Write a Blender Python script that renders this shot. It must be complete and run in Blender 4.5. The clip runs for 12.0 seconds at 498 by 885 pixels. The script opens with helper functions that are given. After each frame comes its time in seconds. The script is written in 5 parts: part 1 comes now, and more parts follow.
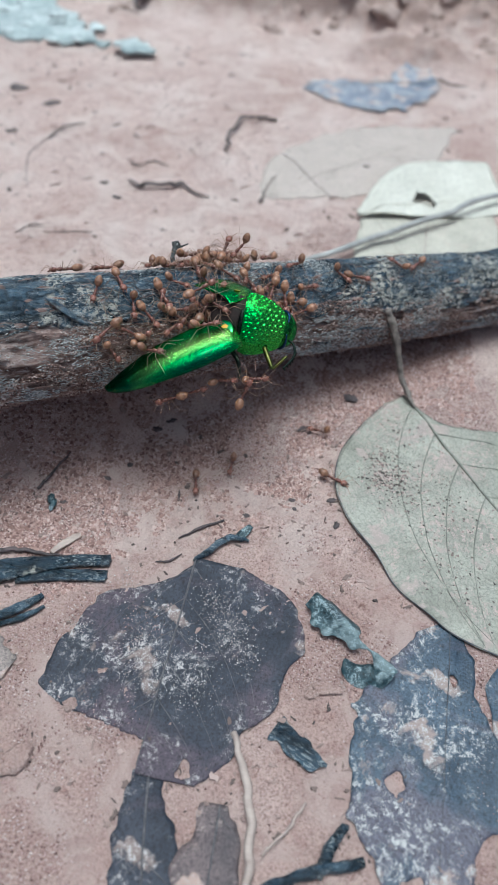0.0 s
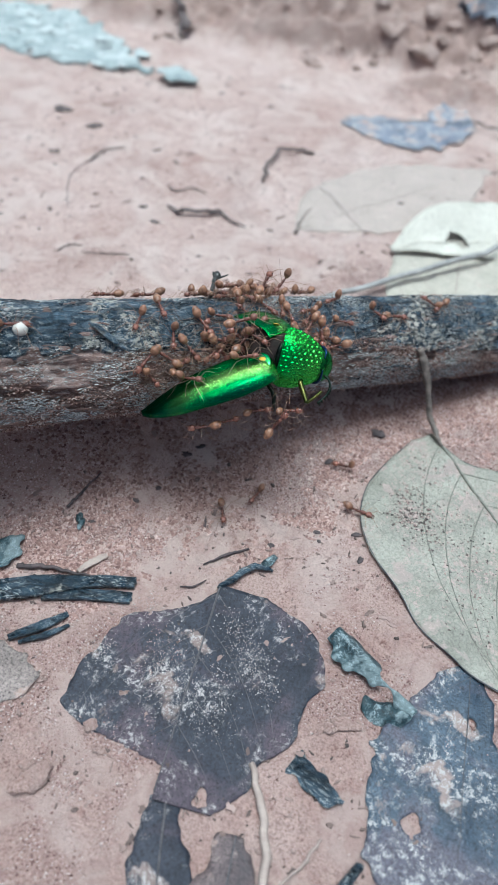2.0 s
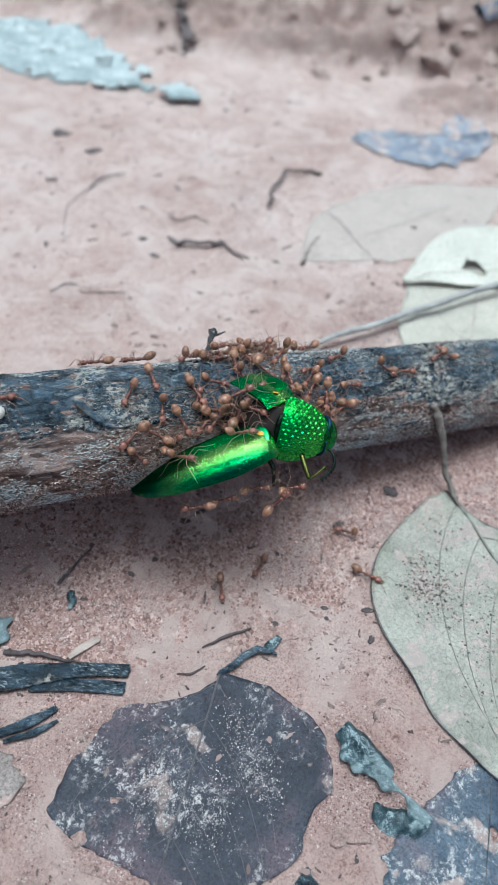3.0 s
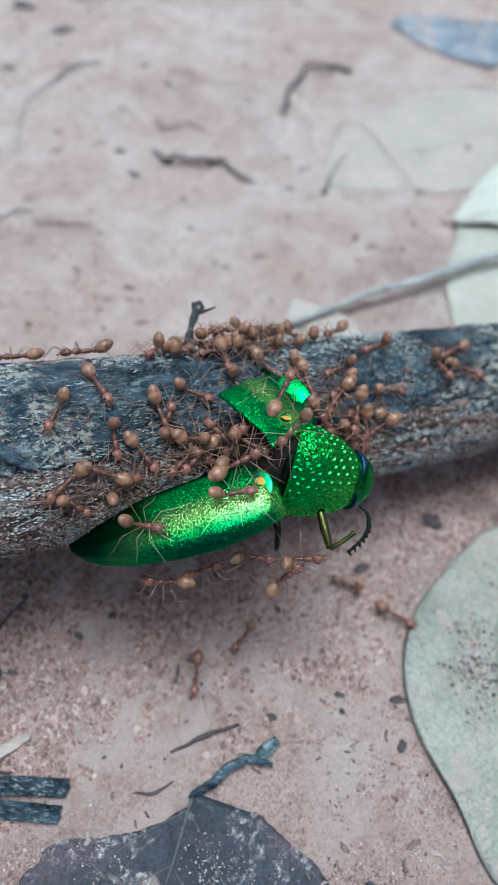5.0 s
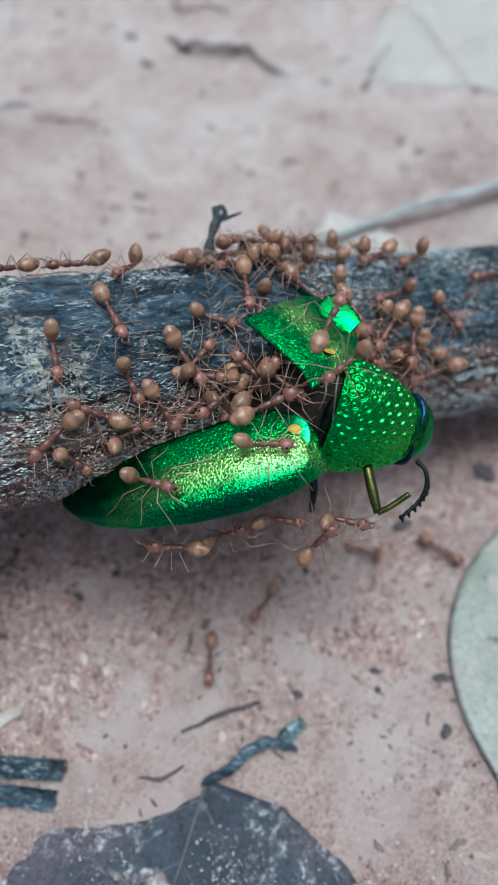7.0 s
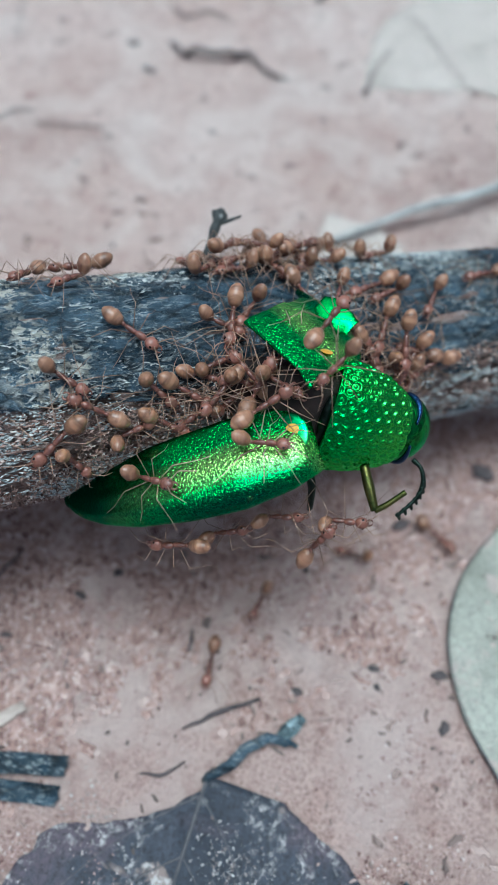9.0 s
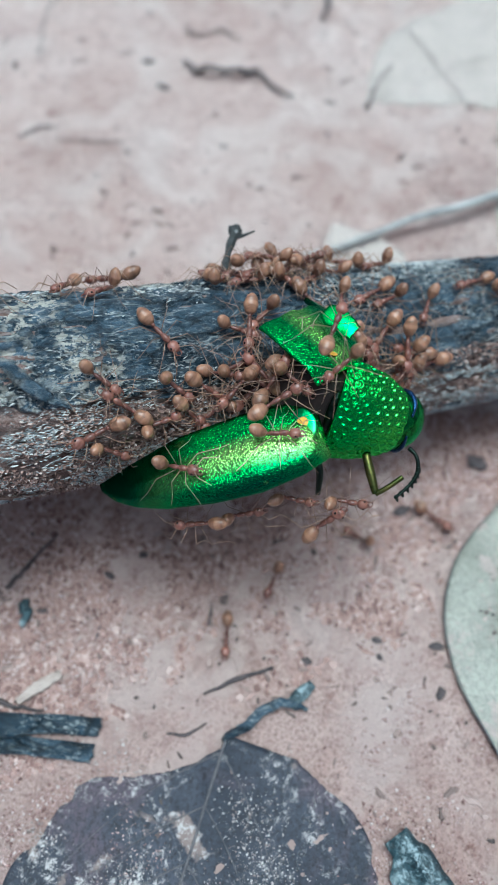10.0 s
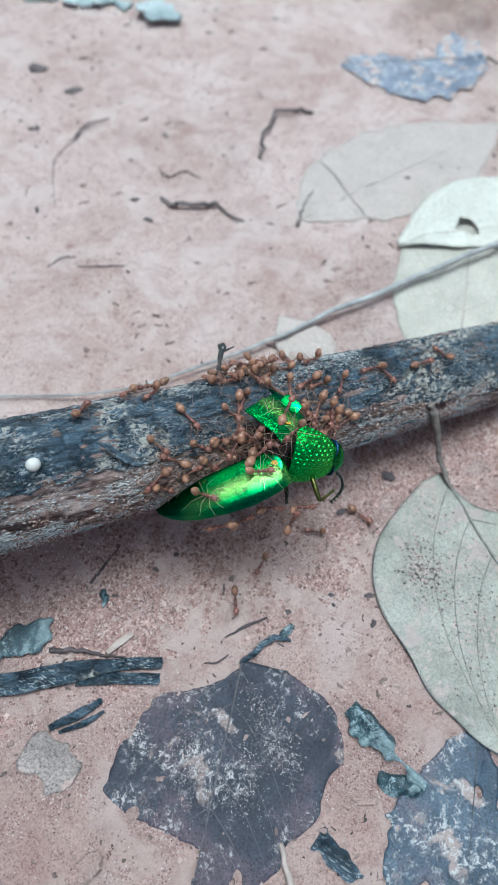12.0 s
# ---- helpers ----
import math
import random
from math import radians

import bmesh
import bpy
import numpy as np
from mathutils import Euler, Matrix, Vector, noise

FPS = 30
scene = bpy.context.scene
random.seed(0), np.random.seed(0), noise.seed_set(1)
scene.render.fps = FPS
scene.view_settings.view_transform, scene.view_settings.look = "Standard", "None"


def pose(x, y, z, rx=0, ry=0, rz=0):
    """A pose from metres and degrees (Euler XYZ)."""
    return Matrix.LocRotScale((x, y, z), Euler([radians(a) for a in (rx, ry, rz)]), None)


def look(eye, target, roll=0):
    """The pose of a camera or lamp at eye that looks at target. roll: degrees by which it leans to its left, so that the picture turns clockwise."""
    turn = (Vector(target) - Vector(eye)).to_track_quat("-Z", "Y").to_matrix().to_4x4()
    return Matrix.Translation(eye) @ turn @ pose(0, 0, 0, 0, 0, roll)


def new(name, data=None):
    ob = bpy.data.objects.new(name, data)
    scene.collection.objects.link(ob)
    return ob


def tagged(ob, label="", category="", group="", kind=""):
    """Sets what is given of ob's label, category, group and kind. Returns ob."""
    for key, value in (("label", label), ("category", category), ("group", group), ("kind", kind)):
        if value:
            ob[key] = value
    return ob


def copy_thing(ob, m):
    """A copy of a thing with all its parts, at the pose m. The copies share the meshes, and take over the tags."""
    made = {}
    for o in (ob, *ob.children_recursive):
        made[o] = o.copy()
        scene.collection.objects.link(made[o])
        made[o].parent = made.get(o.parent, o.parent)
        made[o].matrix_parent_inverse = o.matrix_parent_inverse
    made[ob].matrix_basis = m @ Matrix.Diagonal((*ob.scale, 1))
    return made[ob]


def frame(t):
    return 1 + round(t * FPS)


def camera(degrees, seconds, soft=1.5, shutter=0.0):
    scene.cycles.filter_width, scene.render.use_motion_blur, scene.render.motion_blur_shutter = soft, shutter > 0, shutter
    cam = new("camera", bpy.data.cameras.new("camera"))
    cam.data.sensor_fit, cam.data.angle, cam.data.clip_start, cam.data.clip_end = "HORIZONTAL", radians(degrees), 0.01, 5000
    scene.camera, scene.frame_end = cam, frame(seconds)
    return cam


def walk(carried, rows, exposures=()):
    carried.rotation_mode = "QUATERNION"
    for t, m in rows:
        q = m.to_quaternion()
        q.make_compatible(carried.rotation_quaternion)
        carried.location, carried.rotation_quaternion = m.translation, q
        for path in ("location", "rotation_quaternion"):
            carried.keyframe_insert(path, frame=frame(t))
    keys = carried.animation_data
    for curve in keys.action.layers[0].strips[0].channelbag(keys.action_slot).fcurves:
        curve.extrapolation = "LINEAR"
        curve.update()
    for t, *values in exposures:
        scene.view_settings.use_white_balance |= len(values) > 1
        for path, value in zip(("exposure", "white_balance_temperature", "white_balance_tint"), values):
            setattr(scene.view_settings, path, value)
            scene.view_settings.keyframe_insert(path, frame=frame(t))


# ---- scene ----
SUN_ELEV, SUN_TURN, SUN, SKY = 87.0, 5.0, 1.9, 0.135
EXPOSURES = [(0.0, 0.27, 5450, -3), (2.5, 0.42, 5380, -4), (5.0, 0.28, 5120, -8), (7.0, 0.29, 5100, -9), (9.0, 0.34, 5100, -9), (10.5, 0.46, 5150, -9), (12.0, 0.36, 5200, -6)]
cam = camera(37.4, 12.0, soft=1.0)
CM = 0.01
cam.data.dof.use_dof, cam.data.dof.focus_distance, cam.data.dof.aperture_fstop = True, 0.099, 27.0
# seconds, eye and target in centimetres, roll in degrees
PATH = [
    (0, (0.571, 1.810, 12.195), (0.104, 8.376, 4.666), 3.06),
    (0.5, (0.514, 1.672, 12.489), (-0.024, 8.460, 5.165), 3.33),
    (1, (0.315, 1.605, 12.629), (-0.461, 8.508, 5.435), 3.02),
    (1.5, (0.146, 1.681, 12.508), (-0.581, 8.535, 5.262), 4.21),
    (2, (0.151, 1.789, 12.446), (-0.484, 8.533, 5.089), 5.24),
    (2.5, (0.427, 2.730, 13.008), (-0.391, 9.378, 5.583), 3.21),
    (3, (0.239, 3.644, 12.727), (-0.655, 10.260, 5.282), 2.65),
    (3.2, (0.089, 4.512, 12.387), (-0.833, 10.979, 4.816), 2.53),
    (4.8, (-0.376, 7.363, 10.835), (-1.129, 13.203, 2.752), 4.97),
    (5, (-0.321, 7.649, 10.597), (-1.033, 13.325, 2.395), 4.99),
    (5.5, (-0.424, 7.997, 10.179), (-1.156, 13.414, 1.805), 4.94),
    (6, (-0.539, 8.321, 9.722), (-1.283, 13.428, 1.156), 4.92),
    (6.5, (-0.572, 8.326, 9.624), (-1.284, 13.277, 0.964), 5.16),
    (7, (-0.610, 8.593, 9.317), (-1.324, 13.437, 0.598), 5.07),
    (9, (-0.544, 8.509, 9.402), (-1.322, 13.383, 0.705), 4.42),
    (9.5, (-0.453, 8.405, 9.527), (-1.222, 13.321, 0.853), 4.59),
    (10, (-0.554, 7.967, 10.170), (-1.404, 12.809, 1.462), 3.33),
    (10.5, (-0.588, 7.202, 11.921), (-1.452, 12.182, 3.292), 2.81),
    (11, (-0.544, 6.544, 13.308), (-1.215, 11.599, 4.706), 4.36),
    (11.5, (-0.608, 5.924, 14.311), (-1.085, 11.077, 5.754), 3.50),
    (12, (-0.712, 5.236, 15.278), (-1.087, 10.442, 6.748), 3.70),
]
walk(cam, [(t, look(Vector(eye) * CM, Vector(target) * CM, roll)) for t, eye, target, roll in PATH], exposures=EXPOSURES)

# ---- soft daylight from high up ----
world = bpy.data.worlds.new("sky")
scene.world = world
world.use_nodes = True
sky = world.node_tree.nodes.new("ShaderNodeTexSky")
sky.sky_type, sky.sun_disc = "NISHITA", False
sky.sun_elevation, sky.sun_rotation = radians(SUN_ELEV), radians(SUN_TURN)
sky.air_density, sky.dust_density, sky.ozone_density = 0.22, 5.0, 0.2
background = world.node_tree.nodes["Background"]
background.inputs["Strength"].default_value = SKY
world.node_tree.links.new(sky.outputs[0], background.inputs["Color"])
sun = new("sun", bpy.data.lights.new("sun", "SUN"))
sun.data.energy, sun.data.angle, sun.data.color = SUN, radians(28), (1.0, 0.97, 0.93)
away = Vector((math.sin(radians(SUN_TURN)) * math.cos(radians(SUN_ELEV)), math.cos(radians(SUN_TURN)) * math.cos(radians(SUN_ELEV)), math.sin(radians(SUN_ELEV))))
sun.matrix_world = look(away * 2, (0, 0, 0))


# ---- materials ----
def shader(name):
    m = bpy.data.materials.new(name)
    m.use_nodes = True
    return m, m.node_tree.nodes, m.node_tree.links, m.node_tree.nodes["Principled BSDF"]


def noise_tex(m, scale, detail=5.0, rough=0.6, stretch=(1, 1, 1), distort=0.0):
    """A noise with features of about 1/scale metres, in the object's own metres."""
    n, k = m.node_tree.nodes, m.node_tree.links
    coords, mapping, tex = n.new("ShaderNodeTexCoord"), n.new("ShaderNodeMapping"), n.new("ShaderNodeTexNoise")
    mapping.inputs["Scale"].default_value = stretch
    tex.inputs["Scale"].default_value, tex.inputs["Detail"].default_value = scale, detail
    tex.inputs["Roughness"].default_value, tex.inputs["Distortion"].default_value = rough, distort
    k.new(coords.outputs["Object"], mapping.inputs["Vector"])
    k.new(mapping.outputs["Vector"], tex.inputs["Vector"])
    return tex.outputs["Fac"]


def cell_tex(m, scale, feature="F1", stretch=(1, 1, 1)):
    n, k = m.node_tree.nodes, m.node_tree.links
    coords, mapping, tex = n.new("ShaderNodeTexCoord"), n.new("ShaderNodeMapping"), n.new("ShaderNodeTexVoronoi")
    mapping.inputs["Scale"].default_value = stretch
    tex.feature, tex.inputs["Scale"].default_value = feature, scale
    k.new(coords.outputs["Object"], mapping.inputs["Vector"])
    k.new(mapping.outputs["Vector"], tex.inputs["Vector"])
    return tex.outputs["Distance"]


def ramp(m, value, stops):
    node = m.node_tree.nodes.new("ShaderNodeValToRGB")
    while len(node.color_ramp.elements) < len(stops):
        node.color_ramp.elements.new(0.5)
    for e, (at, c) in zip(node.color_ramp.elements, stops):
        e.position, e.color = at, (*c, 1) if len(c) == 3 else c
    m.node_tree.links.new(value, node.inputs["Fac"])
    return node.outputs["Color"]


def grey(a, b):
    return [(a, (0, 0, 0)), (b, (1, 1, 1))]


def mix(m, fac, a, b, kind="MIX"):
    node = m.node_tree.nodes.new("ShaderNodeMix")
    node.data_type, node.blend_type = "RGBA", kind
    for socket, v in ((node.inputs["Factor"], fac), (node.inputs["A"], a), (node.inputs["B"], b)):
        if isinstance(v, (int, float)):
            socket.default_value = v
        elif isinstance(v, tuple):
            socket.default_value = (*v, 1)
        else:
            m.node_tree.links.new(v, socket)
    return node.outputs["Result"]


def bump(m, bsdf, heights):
    """Stacked bumps: (value, strength, distance in metres)."""
    last = None
    for value, strength, far in heights:
        node = m.node_tree.nodes.new("ShaderNodeBump")
        node.inputs["Strength"].default_value, node.inputs["Distance"].default_value = strength, far
        m.node_tree.links.new(value, node.inputs["Height"])
        if last:
            m.node_tree.links.new(last, node.inputs["Normal"])
        last = node.outputs["Normal"]
    m.node_tree.links.new(last, bsdf.inputs["Normal"])


def island(m):
    return m.node_tree.nodes.new("ShaderNodeNewGeometry").outputs["Random Per Island"]


def each(m):
    return m.node_tree.nodes.new("ShaderNodeObjectInfo").outputs["Random"]


def clay_material():
    m, n, k, b = shader("pink_clay")
    wide = ramp(m, noise_tex(m, 28, 6, 0.62), [(0.30, (0.46, 0.335, 0.295)), (0.48, (0.56, 0.435, 0.39)), (0.66, (0.64, 0.525, 0.48))])
    film = ramp(m, noise_tex(m, 60, 4, 0.55, distort=0.9), grey(0.50, 0.58))
    wide = mix(m, mix(m, 0.5, (0, 0, 0), film), wide, (0.66, 0.56, 0.51))
    red = ramp(m, noise_tex(m, 150, 6, 0.72, distort=0.6), grey(0.49, 0.60))
    wide = mix(m, red, wide, mix(m, 0.30, wide, (0.33, 0.185, 0.155)))
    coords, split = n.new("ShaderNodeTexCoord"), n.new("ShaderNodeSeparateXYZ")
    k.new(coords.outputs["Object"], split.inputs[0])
    # browns raised clay: far mounds, and painted shade under the branch
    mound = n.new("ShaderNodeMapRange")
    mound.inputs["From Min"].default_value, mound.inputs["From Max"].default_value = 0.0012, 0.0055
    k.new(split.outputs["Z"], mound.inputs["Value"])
    # clay turns darker and redder towards the front, along y
    front_tone = n.new("ShaderNodeMapRange")
    front_tone.inputs["From Min"].default_value, front_tone.inputs["From Max"].default_value = 0.17, 0.11
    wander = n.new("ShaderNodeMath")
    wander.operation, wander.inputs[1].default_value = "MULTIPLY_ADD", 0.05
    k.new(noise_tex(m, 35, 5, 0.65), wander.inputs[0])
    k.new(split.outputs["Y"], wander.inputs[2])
    k.new(wander.outputs[0], front_tone.inputs["Value"])
    front_tone.clamp = True
    wide = mix(m, mix(m, 0.85, (0, 0, 0), front_tone.outputs[0]), wide, mix(m, 1.0, wide, (0.83, 0.76, 0.755), "MULTIPLY"))
    brown = ramp(m, noise_tex(m, 90, 6, 0.7), [(0.35, (0.20, 0.125, 0.10)), (0.65, (0.40, 0.28, 0.235))])
    wide = mix(m, mix(m, 0.55, (0, 0, 0), mound.outputs[0]), wide, brown)
    grain = ramp(m, noise_tex(m, 2300, 4, 0.75), [(0.36, (0.58, 0.50, 0.48)), (0.48, (1, 1, 1)), (0.62, (1.2, 1.19, 1.18))])
    crumbs = ramp(m, noise_tex(m, 430, 7, 0.8), [(0.34, (0.58, 0.46, 0.44)), (0.45, (1, 1, 1))])
    rough_zone = ramp(m, noise_tex(m, 60, 4, 0.55, distort=0.9), [(0.46, (1, 1, 1)), (0.57, (0.2, 0.2, 0.2))])
    k.new(mix(m, rough_zone, wide, mix(m, 1.0, mix(m, 1.0, wide, grain, "MULTIPLY"), crumbs, "MULTIPLY")), b.inputs["Base Color"])
    k.new(ramp(m, noise_tex(m, 45, 3, 0.5), [(0.35, (0.85,) * 3), (0.65, (0.55,) * 3)]), b.inputs["Roughness"])
    bump(m, b, [(noise_tex(m, 110, 5, 0.65), 0.8, 0.0022), (noise_tex(m, 330, 7, 0.75), 0.9, 0.0014), (noise_tex(m, 2800, 4, 0.7), 0.8, 0.00030)])
    return m


def grain_material():
    m, n, k, b = shader("clay_crumbs")
    k.new(ramp(m, island(m), [(0.0, (0.13, 0.07, 0.06)), (0.12, (0.30, 0.18, 0.162)), (0.45, (0.45, 0.31, 0.285)), (0.80, (0.55, 0.41, 0.38)), (0.97, (0.68, 0.59, 0.56))]), b.inputs["Base Color"])
    b.inputs["Roughness"].default_value = 0.85
    return m


def dust_material(name, stops):
    m, n, k, b = shader(name)
    k.new(ramp(m, island(m), stops), b.inputs["Base Color"])
    b.inputs["Roughness"].default_value = 0.85
    return m


def bark_material(name, show=0.9):
    m, n, k, b = shader(name)
    tone = ramp(m, noise_tex(m, 220, 7, 0.72, (0.45, 1, 1)), [(0.36, (0.010, 0.017, 0.025)), (0.5, (0.040, 0.072, 0.105)), (0.64, (0.12, 0.18, 0.24))])
    # pale flecks; on the bark they are partly wet glints put into the colour
    flecks = ramp(m, noise_tex(m, 1150, 5, 0.72, (0.36, 1, 1), 2.2), grey(0.545, 0.575))
    zones = ramp(m, noise_tex(m, 85, 6, 0.7), [(0.42, (0.04, 0.04, 0.04)), (0.54, (show, show, show))])
    tone = mix(m, mix(m, zones, (0, 0, 0), flecks), tone, (0.52, 0.56, 0.56))
    crust = mix(m, ramp(m, noise_tex(m, 60, 3, 0.5, (1, 1, 1), 0.5), grey(0.58, 0.62)), (0, 0, 0), ramp(m, noise_tex(m, 900, 3, 0.7), grey(0.49, 0.53)))
    tone = mix(m, crust, tone, (0.58, 0.56, 0.50))
    cracks = ramp(m, cell_tex(m, 330, "DISTANCE_TO_EDGE", (0.45, 1, 1)), [(0.0, (0.25, 0.25, 0.25)), (0.08, (1, 1, 1))])
    tone = mix(m, 0.8, tone, cracks, "MULTIPLY")
    k.new(tone, b.inputs["Base Color"])
    k.new(ramp(m, noise_tex(m, 300, 3), [(0.35, (0.20,) * 3), (0.65, (0.45,) * 3)]), b.inputs["Roughness"])
    bump(m, b, [(noise_tex(m, 420, 6, 0.72, (0.4, 1, 1), 1.0), 1.0, 0.0018), (noise_tex(m, 1500, 5, 0.7, (0.42, 1, 1), 2.0), 0.9, 0.0006)])
    return m


def wood_material():
    m, n, k, b = shader("brown_fibrous_wood")
    tone = ramp(m, noise_tex(m, 430, 8, 0.8, (0.2, 1, 1), 1.2), [(0.38, (0.03, 0.022, 0.02)), (0.46, (0.14, 0.096, 0.083)), (0.53, (0.25, 0.18, 0.16)), (0.65, (0.48, 0.40, 0.37))])
    pale = mix(m, ramp(m, noise_tex(m, 60, 4, 0.6), grey(0.44, 0.60)), (0, 0, 0), ramp(m, noise_tex(m, 1400, 5, 0.75, (0.25, 1, 1), 1.2), grey(0.53, 0.57)))
    tone = mix(m, pale, tone, (0.50, 0.46, 0.44))
    dirt = ramp(m, noise_tex(m, 110, 4, 0.6), grey(0.40, 0.66))
    k.new(mix(m, dirt, tone, mix(m, 0.45, tone, (0.30, 0.16, 0.125))), b.inputs["Base Color"])
    b.inputs["Roughness"].default_value = 0.65
    bump(m, b, [(noise_tex(m, 420, 7, 0.7, (0.12, 1, 1), 0.3), 1.0, 0.0012), (noise_tex(m, 1400, 5, 0.75, (0.25, 1, 1), 1.2), 0.9, 0.0006)])
    return m


def leaf_material(name, dark, light, soil, cover, gloss=0.55, scale=1.0, mud_tone=(0.40, 0.29, 0.25), third=None, specked=1.0):
    """A fallen leaf: two tones of the blade, with dried soil and pale crusts lying over part of it."""
    m, n, k, b = shader(name)
    tone = ramp(m, noise_tex(m, 90 * scale, 6, 0.62), [(0.32, dark), (0.68, light)])
    if third:
        tone = mix(m, ramp(m, noise_tex(m, 42, 5, 0.6, distort=0.7), grey(0.48, 0.56)), tone, third)
    specks = ramp(m, noise_tex(m, 2000, 5, 0.8), [(0.37, (0.32, 0.30, 0.30)), (0.46, (1, 1, 1)), (0.60, (1.5, 1.47, 1.45))])
    tone = mix(m, specked, tone, specks, "MULTIPLY")
    vein = ramp(m, cell_tex(m, 700 * scale, "DISTANCE_TO_EDGE"), [(0.0, (0.72, 0.72, 0.72)), (0.09, (1, 1, 1))])
    tone = mix(m, 0.7, tone, vein, "MULTIPLY")
    crust = ramp(m, noise_tex(m, 760, 9, 0.88, distort=0.2), grey(0.52, 0.55))
    zones = ramp(m, noise_tex(m, 75, 7, 0.72, distort=0.5), grey(0.67 - cover * 0.32, 0.76 - cover * 0.32))
    patch = mix(m, zones, (0, 0, 0), crust)
    tone = mix(m, patch, tone, soil)
    mud = ramp(m, noise_tex(m, 130, 5, 0.6, distort=0.4), grey(0.77 - cover * 0.3, 0.82 - cover * 0.3))
    tone = mix(m, mud, tone, mix(m, crust, mud_tone, soil))
    k.new(tone, b.inputs["Base Color"])
    k.new(mix(m, mix(m, 0.5, patch, mud, "ADD"), (gloss,) * 3, (0.85,) * 3), b.inputs["Roughness"])
    bump(m, b, [(noise_tex(m, 150, 5, 0.6), 0.6, 0.0008), (cell_tex(m, 700 * scale, "DISTANCE_TO_EDGE"), 0.25, 0.0002), (noise_tex(m, 1900, 4, 0.7), 0.7, 0.0003)])
    return m


def plain_material(name, dark, light, scale=300, rough=0.7, stretch=(1, 1, 1), depth=0.0003, metal=0.0):
    m, n, k, b = shader(name)
    k.new(ramp(m, noise_tex(m, scale, 5, 0.65, stretch), [(0.3, dark), (0.7, light)]), b.inputs["Base Color"])
    b.inputs["Roughness"].default_value, b.inputs["Metallic"].default_value = rough, metal
    bump(m, b, [(noise_tex(m, scale * 1.5, 5, 0.7, stretch), 0.6, depth)])
    return m


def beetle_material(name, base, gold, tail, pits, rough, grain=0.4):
    """Metallic wing case: green with a golden cast in front and bluish green towards the tip, finely punctured, with a
    highlight and a dark flank painted in.
    """
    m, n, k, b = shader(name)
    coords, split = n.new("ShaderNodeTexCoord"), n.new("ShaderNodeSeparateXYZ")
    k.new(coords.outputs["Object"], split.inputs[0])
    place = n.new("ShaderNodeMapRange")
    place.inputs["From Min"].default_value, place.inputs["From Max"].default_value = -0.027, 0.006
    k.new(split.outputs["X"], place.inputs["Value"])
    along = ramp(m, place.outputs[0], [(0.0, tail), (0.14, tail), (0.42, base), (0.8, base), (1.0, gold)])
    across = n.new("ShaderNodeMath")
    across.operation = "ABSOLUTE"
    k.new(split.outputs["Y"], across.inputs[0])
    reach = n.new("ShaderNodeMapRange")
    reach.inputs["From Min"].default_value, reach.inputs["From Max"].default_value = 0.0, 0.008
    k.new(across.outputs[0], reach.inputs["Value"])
    # golden highlight along the middle of the case, painted into the colour
    highlight_strip = ramp(m, reach.outputs[0], [(0.30, (0, 0, 0)), (0.50, (0.62, 0.62, 0.62)), (0.62, (0.62, 0.62, 0.62)), (0.84, (0, 0, 0))])
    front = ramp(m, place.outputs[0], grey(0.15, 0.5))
    # flank painted darker, for the dim ground that it mirrors
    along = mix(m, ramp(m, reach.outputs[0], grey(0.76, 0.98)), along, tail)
    along = mix(m, mix(m, highlight_strip, (0, 0, 0), front), along, gold)
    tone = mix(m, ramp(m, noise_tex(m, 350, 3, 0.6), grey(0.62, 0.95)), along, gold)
    punctures = ramp(m, noise_tex(m, pits, 3, 0.6), [(0.40, (0.16, 0.30, 0.20)), (0.52, (1, 1, 1))])
    tone = mix(m, grain, tone, mix(m, 1.0, tone, punctures, "MULTIPLY"))
    k.new(tone, b.inputs["Base Color"])
    b.inputs["Metallic"].default_value, b.inputs["Roughness"].default_value = 1.0, rough
    b.inputs["Specular Tint"].default_value = (0.45, 1.0, 0.65, 1)
    b.inputs["Coat Weight"].default_value, b.inputs["Coat Roughness"].default_value = 0.22, 0.22
    bump(m, b, [(noise_tex(m, 420, 2, 0.5), 0.2 * grain, 0.0005), (noise_tex(m, pits, 2, 0.6), grain, 0.00012), (cell_tex(m, pits), grain, 0.00005)])
    return m


def ant_material(name, dark, light):
    m, n, k, b = shader(name)
    tone = mix(m, ramp(m, each(m), [(0.0, (0.7, 0.7, 0.7)), (1.0, (1.25, 1.2, 1.15))]), (0, 0, 0), (1, 1, 1))
    body = ramp(m, noise_tex(m, 560, 4, 0.6, (1.8, 0.4, 0.4)), [(0.36, dark), (0.64, light)])
    k.new(mix(m, 1.0, body, tone, "MULTIPLY"), b.inputs["Base Color"])
    b.inputs["Roughness"].default_value = 0.36
    bump(m, b, [(noise_tex(m, 1600, 3, 0.6), 0.4, 0.00008)])
    b.inputs["Subsurface Weight"].default_value, b.inputs["Subsurface Radius"].default_value = 0.15, (0.0006, 0.0003, 0.0001)
    return m


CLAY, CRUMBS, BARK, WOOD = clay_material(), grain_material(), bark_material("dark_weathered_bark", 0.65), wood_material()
PALE_CRUMBS = dust_material("pale_grit", [(0.0, (0.22, 0.17, 0.155)), (0.4, (0.42, 0.37, 0.35)), (1.0, (0.64, 0.61, 0.59))])
DARK_CRUMBS = dust_material("dark_grit", [(0.0, (0.06, 0.055, 0.053)), (0.5, (0.15, 0.12, 0.11)), (0.8, (0.30, 0.22, 0.20)), (1.0, (0.50, 0.38, 0.345))])
